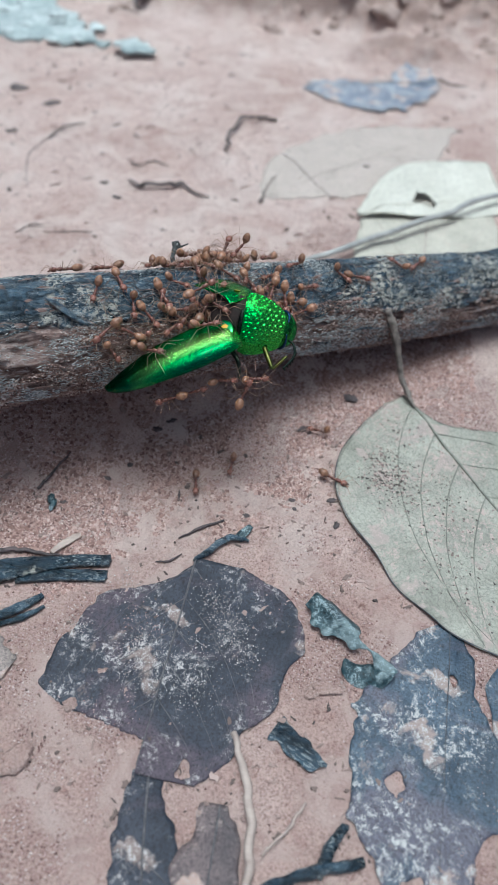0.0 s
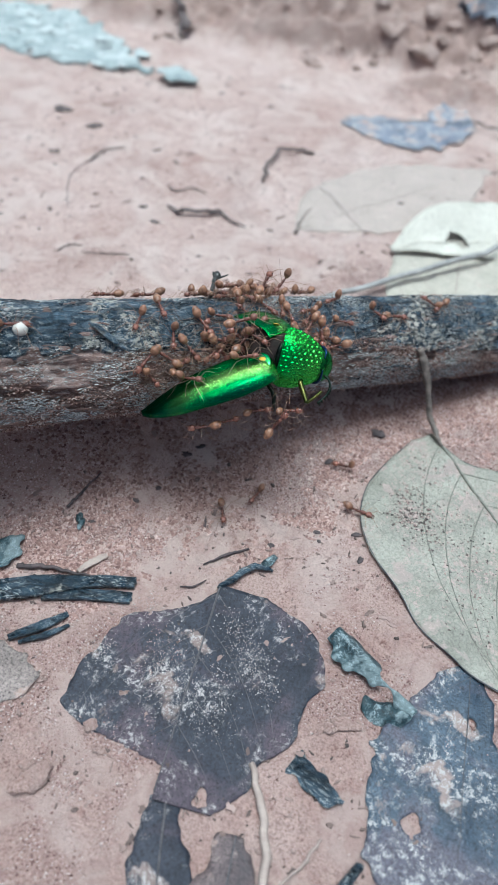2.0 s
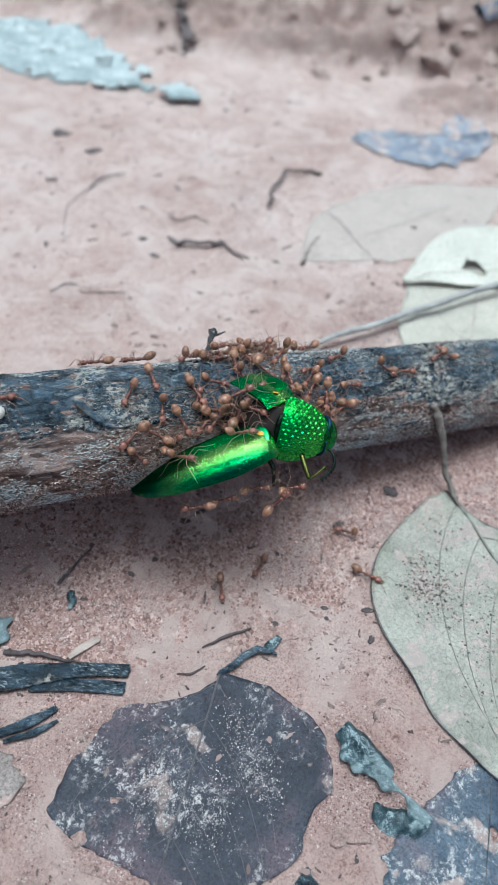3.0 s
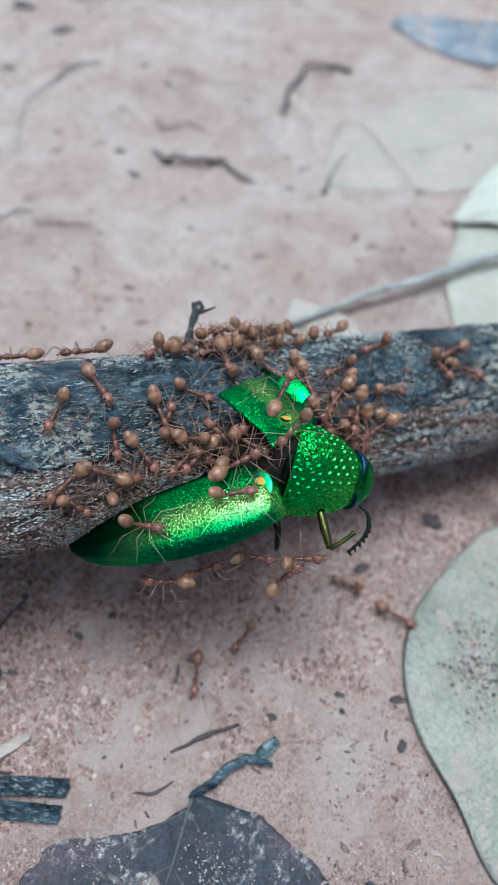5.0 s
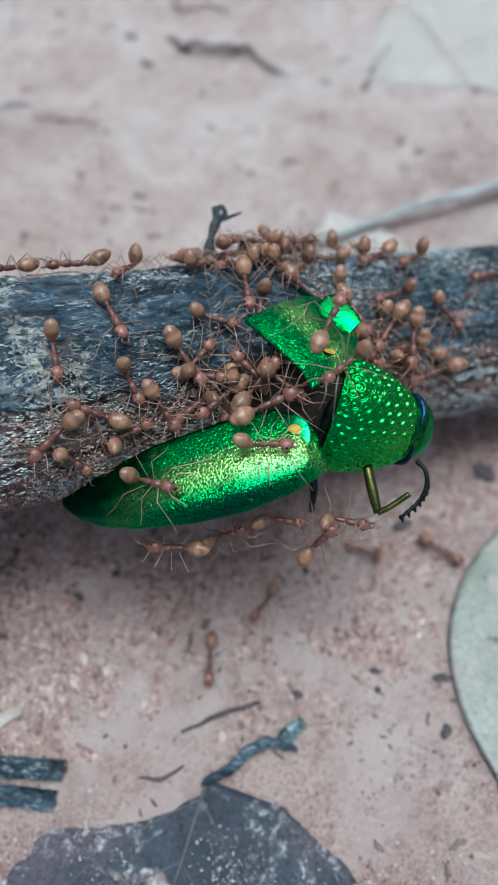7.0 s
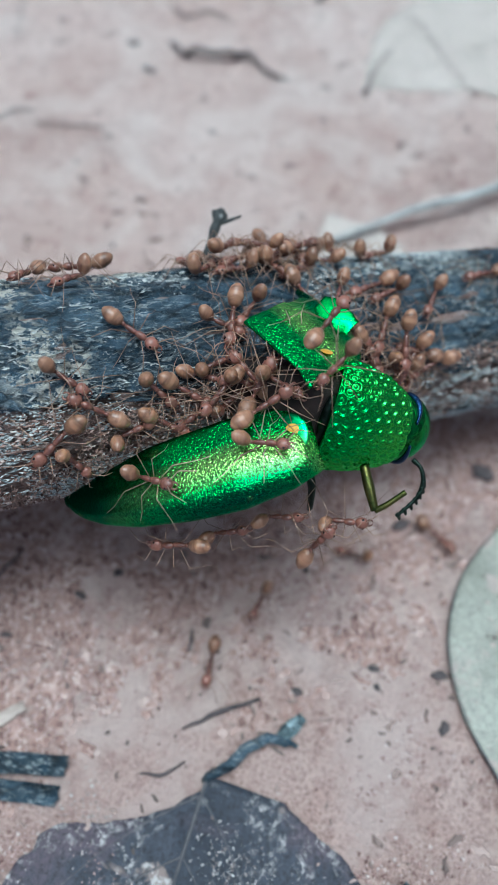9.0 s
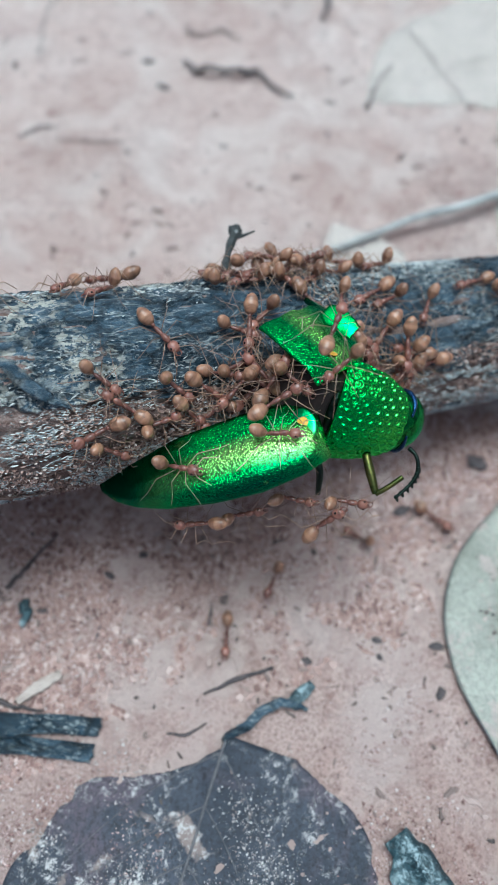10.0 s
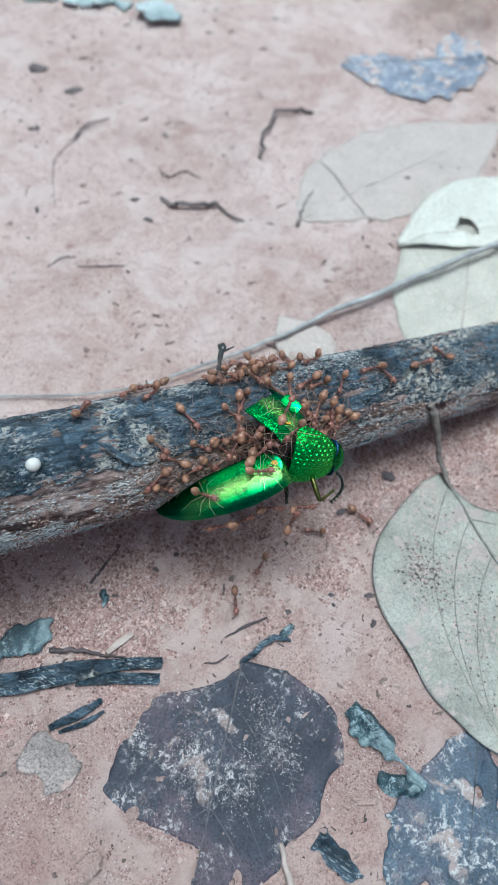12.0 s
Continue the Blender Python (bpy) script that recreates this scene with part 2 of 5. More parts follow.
LITTER = dust_material("rotted_litter", [(0.0, (0.07, 0.055, 0.052)), (0.4, (0.18, 0.13, 0.115)), (0.75, (0.30, 0.22, 0.195)), (1.0, (0.40, 0.30, 0.27))])
DARK_LEAF = leaf_material("dark_rotting_leaf", (0.008, 0.012, 0.022), (0.042, 0.046, 0.064), (0.48, 0.45, 0.44), 0.58, 0.62, mud_tone=(0.22, 0.17, 0.155), third=(0.062, 0.048, 0.064))
BLUE_LEAF = leaf_material("slate_blue_leaf", (0.015, 0.029, 0.050), (0.062, 0.092, 0.130), (0.48, 0.47, 0.46), 0.60, 0.42, mud_tone=(0.30, 0.235, 0.215), third=(0.082, 0.080, 0.108))
FAR_BLUE_LEAF = leaf_material("blue_grey_leaf", (0.10, 0.125, 0.175), (0.24, 0.275, 0.34), (0.62, 0.61, 0.60), 0.80, 0.45, specked=0.25)
GREY_LEAF = leaf_material("grey_green_leaf", (0.212, 0.212, 0.176), (0.352, 0.348, 0.298), (0.46, 0.36, 0.33), 0.60, 0.5, mud_tone=(0.35, 0.30, 0.27), specked=0.45)
PALE_LEAF = leaf_material("pale_dry_leaf", (0.54, 0.525, 0.455), (0.65, 0.635, 0.56), (0.62, 0.54, 0.49), 0.0, 0.45, specked=0.25)
DULL_LEAF = leaf_material("dull_cream_leaf", (0.40, 0.38, 0.32), (0.53, 0.50, 0.43), (0.56, 0.44, 0.39), 0.25, 0.6, specked=0.25)
FILM_LEAF = leaf_material("clay_covered_leaf", (0.41, 0.355, 0.315), (0.475, 0.41, 0.37), (0.49, 0.405, 0.37), 0.42, 0.7, mud_tone=(0.44, 0.37, 0.335), specked=0.25)
LICHEN = leaf_material("lichened_bark_flake", (0.20, 0.25, 0.26), (0.42, 0.48, 0.48), (0.68, 0.71, 0.70), 0.62, 0.85, mud_tone=(0.40, 0.45, 0.45))
SCRAP_LEAF = leaf_material("soft_grey_brown_leaf", (0.16, 0.135, 0.125), (0.30, 0.255, 0.235), (0.48, 0.39, 0.36), 0.55)
PURPLE_LEAF = leaf_material("purple_brown_leaf", (0.05, 0.042, 0.048), (0.14, 0.105, 0.105), (0.44, 0.36, 0.33), 0.62)
LICHEN_CRUST = plain_material("pale_lichen_crust", (0.36, 0.42, 0.42), (0.66, 0.70, 0.69), 700, 0.85, depth=0.0008)
TEAL = leaf_material("teal_black_leaf", (0.006, 0.018, 0.025), (0.035, 0.075, 0.09), (0.30, 0.37, 0.39), 0.82, 0.36, mud_tone=(0.16, 0.21, 0.22))
BLACK_STICK = bark_material("blackened_stick", 1.0)
GREY_STICK = plain_material("grey_stick", (0.22, 0.22, 0.215), (0.46, 0.455, 0.44), 420, 0.65, (0.2, 1, 1), 0.0003)
BARK_FLECKS = dust_material("pale_bark_flecks", [(0.0, (0.12, 0.135, 0.14)), (0.5, (0.34, 0.36, 0.36)), (1.0, (0.62, 0.63, 0.61))])
WOOD_DUST = dust_material("reddish_wood_dust", [(0.0, (0.05, 0.032, 0.028)), (0.4, (0.22, 0.13, 0.105)), (0.8, (0.40, 0.28, 0.24)), (1.0, (0.66, 0.57, 0.52))])
# crumb colours, dark enough to paint the shade below the branch
SOIL_SHADE_CRUMBS = dust_material("red_brown_crumbs", [(0.0, (0.12, 0.066, 0.060)), (0.3, (0.25, 0.152, 0.130)), (0.8, (0.37, 0.25, 0.22)), (1.0, (0.54, 0.42, 0.38))])
BROWN_STALK = plain_material("brown_stalk", (0.10, 0.085, 0.075), (0.27, 0.235, 0.205), 700, 0.7)
PALE_STEM = plain_material("pale_stem", (0.29, 0.23, 0.20), (0.47, 0.39, 0.345), 400, 0.7, (0.3, 1, 1))
FILM_VEIN = plain_material("clay_covered_vein", (0.28, 0.25, 0.22), (0.38, 0.34, 0.30), 500, 0.7)
VEIN_MID = plain_material("grey_purple_vein", (0.045, 0.045, 0.055), (0.16, 0.15, 0.155), 700, 0.65)
VEIN_DARK = plain_material("dark_vein", (0.035, 0.037, 0.045), (0.10, 0.10, 0.11), 500, 0.65)
VEIN_PALE = plain_material("pale_vein", (0.13, 0.13, 0.11), (0.27, 0.27, 0.23), 500, 0.65)
FAR_DEBRIS = plain_material("grey_brown_debris", (0.06, 0.05, 0.05), (0.20, 0.165, 0.16), 400, 0.8)
DEBRIS = plain_material("dark_debris", (0.025, 0.022, 0.024), (0.13, 0.10, 0.10), 500, 0.75)
CLOD = plain_material("brown_clods", (0.22, 0.155, 0.13), (0.50, 0.39, 0.35), 260, 0.85, depth=0.0012)
PEG = plain_material("black_weathered_twig", (0.008, 0.009, 0.009), (0.055, 0.06, 0.058), 900, 0.5, depth=0.0006)
EGG = plain_material("white_speck", (0.52, 0.51, 0.46), (0.66, 0.65, 0.60), 300, 0.5, depth=0.00003)
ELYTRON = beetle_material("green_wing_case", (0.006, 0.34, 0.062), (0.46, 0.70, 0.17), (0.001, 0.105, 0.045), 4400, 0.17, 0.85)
PRONOTUM = beetle_material("pitted_green_shield", (0.006, 0.30, 0.045), (0.075, 0.40, 0.05), (0.005, 0.24, 0.04), 3200, 0.26, 0.15)
HEAD = beetle_material("green_head", (0.001, 0.075, 0.02), (0.02, 0.16, 0.025), (0.001, 0.075, 0.03), 1500, 0.24, 0.9)
EYE = plain_material("blue_black_eye", (0.008, 0.022, 0.065), (0.03, 0.07, 0.17), 900, 0.3, metal=1.0)
BODY = plain_material("red_brown_body", (0.004, 0.003, 0.0025), (0.030, 0.014, 0.011), 700, 0.75)
LEG = plain_material("bronze_green_leg", (0.03, 0.06, 0.016), (0.20, 0.17, 0.055), 500, 0.32, metal=1.0)
FEELER = plain_material("black_feeler", (0.010, 0.016, 0.013), (0.035, 0.05, 0.04), 700, 0.4, metal=1.0)
SPOT = plain_material("orange_yellow_spot", (0.62, 0.30, 0.02), (0.75, 0.45, 0.05), 500, 0.55)
WINDOW = beetle_material("pale_green_hollow", (0.02, 0.36, 0.10), (0.10, 0.46, 0.10), (0.02, 0.36, 0.12), 1500, 0.28)
ANT_BODY = ant_material("red_brown_ant", (0.105, 0.040, 0.030), (0.25, 0.105, 0.076))
ANT_GASTER = ant_material("amber_ant_gaster", (0.12, 0.054, 0.034), (0.35, 0.185, 0.112))
ANT_LEG = ant_material("pale_ant_leg", (0.18, 0.10, 0.066), (0.38, 0.245, 0.175))
ANT_EYE = plain_material("black_ant_eye", (0.004, 0.003, 0.003), (0.01, 0.01, 0.01), 500, 0.2)


# ---- building blocks: all shapes are written in centimetres ----
def lattice(ix, iy, seed):
    v = np.sin(ix * 127.1 + iy * 311.7 + seed * 74.7) * 43758.5453
    return v - np.floor(v)


def vnoise(x, y, seed=0):
    """Smooth value noise between -1 and 1, with cells of 1."""
    x, y = np.asarray(x, float), np.asarray(y, float)
    ix, iy = np.floor(x), np.floor(y)
    fx, fy = x - ix, y - iy
    fx, fy = fx * fx * (3 - 2 * fx), fy * fy * (3 - 2 * fy)
    a, b = lattice(ix, iy, seed), lattice(ix + 1, iy, seed)
    c, d = lattice(ix, iy + 1, seed), lattice(ix + 1, iy + 1, seed)
    return 2 * ((a * (1 - fx) + b * fx) * (1 - fy) + (c * (1 - fx) + d * fx) * fy) - 1


def smooth(v, a, b):
    t = np.clip((np.asarray(v, float) - a) / (b - a), 0, 1)
    return t * t * (3 - 2 * t)


def gz(x, y):
    """The ground's height."""
    x, y = np.asarray(x, float), np.asarray(y, float)
    near = 0.07 * vnoise(x / 3.1, y / 3.1, 1) + 0.03 * vnoise(x / 0.9, y / 0.9, 2) + 0.012 * vnoise(x / 0.28, y / 0.28, 3)
    ridge = 1.3 * (1 - np.abs(vnoise(x / 3.6, y / 2.8, 4))) ** 2 + 0.5 * (1 - np.abs(vnoise(x / 1.3, y / 1.1, 5))) + 0.55 * np.abs(vnoise(x / 0.9, y / 0.8, 7)) + 0.22 * vnoise(x / 0.36, y / 0.34, 8)
    far = smooth(y + 0.25 * x + 1.8 * vnoise(x / 2.4, y / 2.4, 6), 34.0, 38.5) * np.maximum(ridge - 0.25, -0.1)
    # rise of soil added under the branch to block light from behind
    off = (y - 14.345 - 0.616 * x) * 0.851
    top = np.clip(0.95 - 0.2 * x, 0.15, 1.9)
    rim = 0.0
    shade_rise = top * np.exp(-(((off - 0.55) / 0.95) ** 2)) * (0.85 + 0.15 * vnoise(x / 0.7, y / 0.7, 9)) * (1 - smooth(np.abs(x), 9, 16))
    return shade_rise + near * (1 - smooth(np.hypot(x, y - 15), 60, 300)) + (far + rim) * (1 - smooth(np.hypot(x, y - 25), 28, 60))


def to_mesh(name, verts, faces, material, smooth_shade=True):
    data = bpy.data.meshes.new(name)
    data.from_pydata([tuple(v) for v in np.asarray(verts, float) * CM], [], [tuple(int(i) for i in f) for f in faces])
    data.materials.append(material)
    if smooth_shade:
        data.polygons.foreach_set("use_smooth", [True] * len(data.polygons))
    data.update()
    return data


def part(name, shape, material, parent=None, label="", smooth_shade=True):
    """Links a shape (vertices and faces, in centimetres) as one mesh, under a thing or on its own."""
    ob = new(name, to_mesh(name, *shape, material, smooth_shade))
    ob.parent = parent
    return tagged(ob, label)


def thing(name, m, label, category, group="", kind=""):
    ob = new(name)
    ob.empty_display_size = 0.005
    ob.matrix_world = m
    return tagged(ob, label, category, group, kind)


def at(x, y, z=0.0, rx=0, ry=0, rz=0):
    return pose(x * CM, y * CM, z * CM, rx, ry, rz)


def joined(*shapes):
    verts, faces, n = [], [], 0
    for v, f in shapes:
        verts.extend(v)
        faces.extend([tuple(i + n for i in q) for q in f])
        n += len(v)
    return np.array(verts, float), faces


def moved(shape, m):
    """m: a Matrix in centimetres."""
    a = np.array(m)
    v = np.asarray(shape[0], float)
    return v @ a[:3, :3].T + a[:3, 3], shape[1]


def grid_faces(nu, nv, wrap=False):
    f = []
    for i in range(nu - 1):
        for j in range(nv if wrap else nv - 1):
            k = (j + 1) % nv
            f.append((i * nv + j, i * nv + k, (i + 1) * nv + k, (i + 1) * nv + j))
    return f


def curve_points(points, n):
    """A smooth line (Catmull-Rom) through a few points."""
    p = np.array(points, float)
    p = np.vstack([2 * p[0] - p[1], p, 2 * p[-1] - p[-2]])
    out = []
    spans = len(p) - 3
    for u in np.linspace(0, spans - 1e-6, n):
        i = int(u)
        t = u - i
        a, b, c, d = p[i : i + 4]
        out.append(0.5 * (2 * b + (c - a) * t + (2 * a - 5 * b + 4 * c - d) * t**2 + (3 * b - a - 3 * c + d) * t**3))
    return np.array(out)


def tube(points, radii, n=24, sides=8, rough=0.0, seed=0, flat=1.0, kink=0.0, straight=False):
    """A rounded rod along a smooth or a straight-limbed line; radii are spread evenly over it."""
    if straight:
        k = np.linspace(0, len(points) - 1, n)
        line = np.stack([np.interp(k, range(len(points)), [p[i] for p in points]) for i in range(3)], 1)
    else:
        line = curve_points(points, n)
    r = np.interp(np.linspace(0, 1, n), np.linspace(0, 1, len(radii)), radii)
    if kink:
        k = np.arange(n) * 0.55 + seed * 5.1
        line = line + (kink * r)[:, None] * np.stack([vnoise(k, k * 0 + 1.3, 71), vnoise(k, k * 0 + 7.7, 72), 0.4 * vnoise(k, k * 0 + 3.1, 73)], 1)
    verts = []
    ahead = np.gradient(line, axis=0)
    ahead /= np.linalg.norm(ahead, axis=1)[:, None] + 1e-9
    side = np.cross(ahead[0], (0.13, 0.21, 0.97))
    for i in range(n):
        side = side - (side @ ahead[i]) * ahead[i]
        side /= np.linalg.norm(side) + 1e-9
        up = np.cross(side, ahead[i])
        for j in range(sides):
            a = 2 * math.pi * j / sides
            k = 1 + rough * float(vnoise(i * 0.35 + seed * 7.3, j * 1.7 + seed, 11))
            verts.append(line[i] + r[i] * k * (math.cos(a) * side + flat * math.sin(a) * up))
    faces = grid_faces(n, sides, True)
    faces.append(tuple(range(sides))[::-1])
    faces.append(tuple(range((n - 1) * sides, n * sides)))
    return np.array(verts), faces


def ball(cx, cy, cz, rx, ry, rz, nu=10, nv=14, shape=None):
    """An egg-like body; shape(u) scales its girth from tail (0) to front (1) along x."""
    verts = []
    for i in range(nu):
        a = math.pi * (i + 0.02) / (nu - 0.96)
        k = shape(i / (nu - 1)) if shape else 1.0
        for j in range(nv):
            b = 2 * math.pi * j / nv
            verts.append((cx - rx * math.cos(a), cy + ry * k * math.sin(a) * math.cos(b), cz + rz * k * math.sin(a) * math.sin(b)))
    faces = grid_faces(nu, nv, True)
    faces.append(tuple(range(nv))[::-1])
    faces.append(tuple(range((nu - 1) * nv, nu * nv)))
    return np.array(verts), faces


def rock(rx, ry, rz, seed):
    v, f = ball(0, 0, rz * 0.6, rx, ry, rz, 9, 12)
    k = 1 + 0.34 * vnoise(v[:, 0] / rx * 1.6 + seed * 3.1, v[:, 1] / ry * 1.6 + v[:, 2] / rz, 21) + 0.22 * vnoise(v[:, 0] / rx * 4.2 + seed, v[:, 1] / ry * 4.2 - v[:, 2] / rz, 22)
    return v * k[:, None], f


def sheet(inside, lo, hi, step, height, thick):
    """A thin sheet cut to the outline inside(u, v) > 0, bent to height(u, v), with real thickness."""
    us, vs = np.arange(lo[0], hi[0] + step, step), np.arange(lo[1], hi[1] + step, step)
    U, V = np.meshgrid(us, vs, indexing="ij")
    cu, cv = (U[:-1, :-1] + U[1:, 1:]) / 2, (V[:-1, :-1] + V[1:, 1:]) / 2
    keep = inside(cu, cv) > 0
    index, verts, faces = {}, [], []
    full = np.zeros((keep.shape[0] + 2, keep.shape[1] + 2), bool)
    full[1:-1, 1:-1] = keep
    around = full[:-1, :-1].astype(int) + full[1:, :-1] + full[:-1, 1:] + full[1:, 1:]
    rim = (around > 0) & (around < 4)
    for _ in range(2):  # draw the rim onto the outline, so that the cut has no steps
        e = step * 0.2
        f = inside(U, V)
        gu, gv = (inside(U + e, V) - inside(U - e, V)) / (2 * e), (inside(U, V + e) - inside(U, V - e)) / (2 * e)
        k = np.clip(-f / np.maximum(gu**2 + gv**2, 0.3), -0.6 * step, 0.6 * step) * rim
        U, V = U + k * np.clip(gu, -1, 1), V + k * np.clip(gv, -1, 1)
    H = height(U, V)

    def corner(i, j, low):
        if (i, j, low) not in index:
            index[i, j, low] = len(verts)
            verts.append((U[i, j], V[i, j], H[i, j] - (thick if low else 0)))
        return index[i, j, low]

    for i, j in zip(*np.nonzero(keep)):
        top = [corner(i, j, 0), corner(i + 1, j, 0), corner(i + 1, j + 1, 0), corner(i, j + 1, 0)]
        low = [corner(i, j, 1), corner(i + 1, j, 1), corner(i + 1, j + 1, 1), corner(i, j + 1, 1)]
        faces += [tuple(top), tuple(low[::-1])]
        for (di, dj), (a, b) in (((0, -1), (0, 1)), ((1, 0), (1, 2)), ((0, 1), (2, 3)), ((-1, 0), (3, 0))):
            x, y = i + di, j + dj
            if not (0 <= x < keep.shape[0] and 0 <= y < keep.shape[1] and keep[x, y]):
                faces.append((top[b], top[a], low[a], low[b]))
    return np.array(verts), faces


def leaf(name, base, turn, length, west, east, material, label, ragged=0.05, holes=(), lift=0.05, curl=None, step=0.07, thick=0.02,
         seed=1, veins=6, vein_material=None, rib=0.03, spread=52, bow=0.0, shadow_margin=False):
    """A fallen leaf from its base along the direction turn (degrees from +x). west and east: half widths right-hand and left-hand of
    the rib, at even steps from base to tip; it follows the ground. holes: (along, across, radius)."""
    steps, soft = np.linspace(0, length, 160), np.hanning(23) / np.hanning(23).sum()
    west, east = (np.convolve(np.pad(np.interp(steps, np.linspace(0, length, len(w)), w), 11, "edge"), soft, "valid") for w in (west, east))
    c, s = math.cos(radians(turn)), math.sin(radians(turn))

    def axis(u):
        return bow * np.sin(np.pi * np.clip(u / length, 0, 1))

    def ground(u, v):
        return gz(base[0] + u * c - v * s, base[1] + u * s + v * c)

    def inside(u, v):
        w = v - axis(u)
        jag = ragged * (vnoise(u / 0.45, v / 0.45, seed) + 0.5 * vnoise(u / 0.16, v / 0.16, seed + 1))
        out = np.where(w < 0, np.interp(u, steps, west) + w, np.interp(u, steps, east) - w) + jag
        out = np.minimum(out, np.minimum(u + 0.02, length - u))
        for a, b, r in holes:
            out = np.minimum(out, np.hypot(u - a, (v - b) * 1.3) - r * (1 + 0.5 * vnoise(u / 0.22, v / 0.22, seed + 3) + 0.35 * vnoise(u / 0.09, v / 0.09, seed + 4)))
        return out

    def height(u, v):
        z = ground(u, v) + lift + 0.045 * vnoise(u / 0.8, v / 0.8, seed + 5) + 0.02 * vnoise(u / 0.25, v / 0.25, seed + 6)
        z = z + 0.03 * np.exp(-((v - axis(u)) ** 2) / 0.02)
        return np.maximum(z + (curl(u, v) if curl else 0), ground(u, v) + 0.022)

    ob = thing(name, at(base[0], base[1], 0, 0, 0, turn), label, "leaf")
    wide = max(max(west), max(east)) + abs(bow) + ragged
    part("blade", sheet(inside, (0, -max(west) - ragged - abs(bow)), (length, max(east) + ragged + abs(bow)), step, height, thick), material, ob)
    if veins:
        vm = vein_material or VEIN_DARK
        us = np.linspace(0, length * 0.97, 14)
        good = [u for u in us if inside(u, axis(u) + 0.01) > 0 or inside(u, axis(u) - 0.05) > 0]
        us = np.linspace(0, max(good), 14)
        line = [(u, axis(u), float(height(u, axis(u))) + rib * 0.3) for u in us]
        part("midrib", tube(line, [rib, rib * 0.75, rib * 0.4], 30, 6, 0.15, seed), vm, ob)
        for side, widths in ((-1, west), (1, east)):
            for i in range(veins):
                u0 = length * (0.05 + 0.8 * i / veins)
                run, far = [], 0.0
                while far < 6:
                    a = radians(spread - 6 * far)
                    u, v = u0 + far * math.cos(a), axis(u0) + side * far * math.sin(a)
                    if inside(u, v) < 0.03:
                        break
                    run.append((u, v, float(height(u, v)) + 0.004))
                    far += 0.22
                if len(run) > 2:
                    part("side_vein", tube(run, [rib * 0.45, rib * 0.3, rib * 0.15], len(run) * 2, 5, 0.1, seed + i), vm, ob)
    # dark rim: the leaf's own edge together with its shadow, put in as colour
    if shadow_margin:
        for widths, side in ((west, -1), (east, 1)):
            us = np.linspace(0.03, length - 0.05, 26)
            edge = [(u, axis(u) + side * np.interp(u, steps, widths)) for u in us]
            part("shadow_margin", tube([(u, v, float(height(u, v)) - 0.004) for u, v in edge], [0.010, 0.013, 0.010], 60, 5, 0.3, seed), VEIN_DARK, ob, "thin dark leaf edge with its painted shadow line")
    return ob, height


def stick(name, points, radii, material, label, category="stick", n=26, sides=9, rough=0.18, seed=1, flat=1.0, kink=0.8):
    """A twig lying on the ground: points are (x, y, height of its middle over the ground)."""
    x0, y0 = points[0][0], points[0][1]
    line = [(x - x0, y - y0, float(gz(x, y)) + z) for x, y, z in points]
    ob = part(name, tube(line, radii, n, sides, rough, seed, flat, kink), material)
    ob.matrix_world = at(x0, y0)
    return tagged(ob, label, category)


def slab(name, points, widths, thick, material, label, category="stick", seed=1):
    """A flat splinter of wood with square, slightly broken ends, lying on the ground: points are (x, y, height)."""
    n, m = 40, 9
    line = curve_points(points, n)
    ahead = np.gradient(line[:, :2], axis=0)
    ahead /= np.linalg.norm(ahead, axis=1)[:, None]
    side = np.stack([-ahead[:, 1], ahead[:, 0]], 1)
    w = np.interp(np.linspace(0, 1, n), np.linspace(0, 1, len(widths)), widths)
    x0, y0 = points[0][:2]
    verts = []
    for low in (0, 1):
        for i in range(n):
            for j in range(m):
                v = (j / (m - 1) - 0.5) * 2
                k = w[i] * (v + (0.12 * float(vnoise(i * 0.35, seed * 3.1, 17)) if abs(v) > 0.9 else 0)) / 2
                end = 0.12 * w[i] * float(vnoise(j * 0.9 + seed, 2.3, 18)) if i in (0, n - 1) else 0.0
                p = line[i, :2] + side[i] * k + ahead[i] * end
                rough = 0.016 * float(vnoise(i * 0.22 + seed, j * 0.9, 19)) + 0.010 * float(vnoise(i * 0.7, j * 1.9 + seed, 20))
                z = float(gz(p[0], p[1])) + line[i, 2] + ((-0.4 * thick) if low else thick * (0.6 - 0.18 * v**4) + rough)
                verts.append((p[0] - x0, p[1] - y0, z))
    top = [f[::-1] for f in grid_faces(n, m)]
    low = [tuple(q + n * m for q in f[::-1]) for f in top]
    loop = list(range(m)) + [i * m + m - 1 for i in range(1, n)] + [(n - 1) * m + j for j in range(m - 2, -1, -1)] + [i * m for i in range(n - 2, 0, -1)]
    rim = [(a, b, b + n * m, a + n * m) for a, b in zip(loop, loop[1:] + loop[:1])]
    ob = part(name, (np.array(verts), top + low + rim), material)
    ob.matrix_world = at(x0, y0)
    return tagged(ob, label, category)


# ---- ground ----
def spread_axis(lo, hi, step):
    """Even steps between lo and hi, then ever wider ones out to the horizon."""
    inner = list(np.arange(lo, hi, step))
    out, far = [], step
    while far < 30000:
        out.append(far)
        far *= 1.28
    return np.array([lo - v for v in reversed(out)] + inner + [hi + v for v in out])


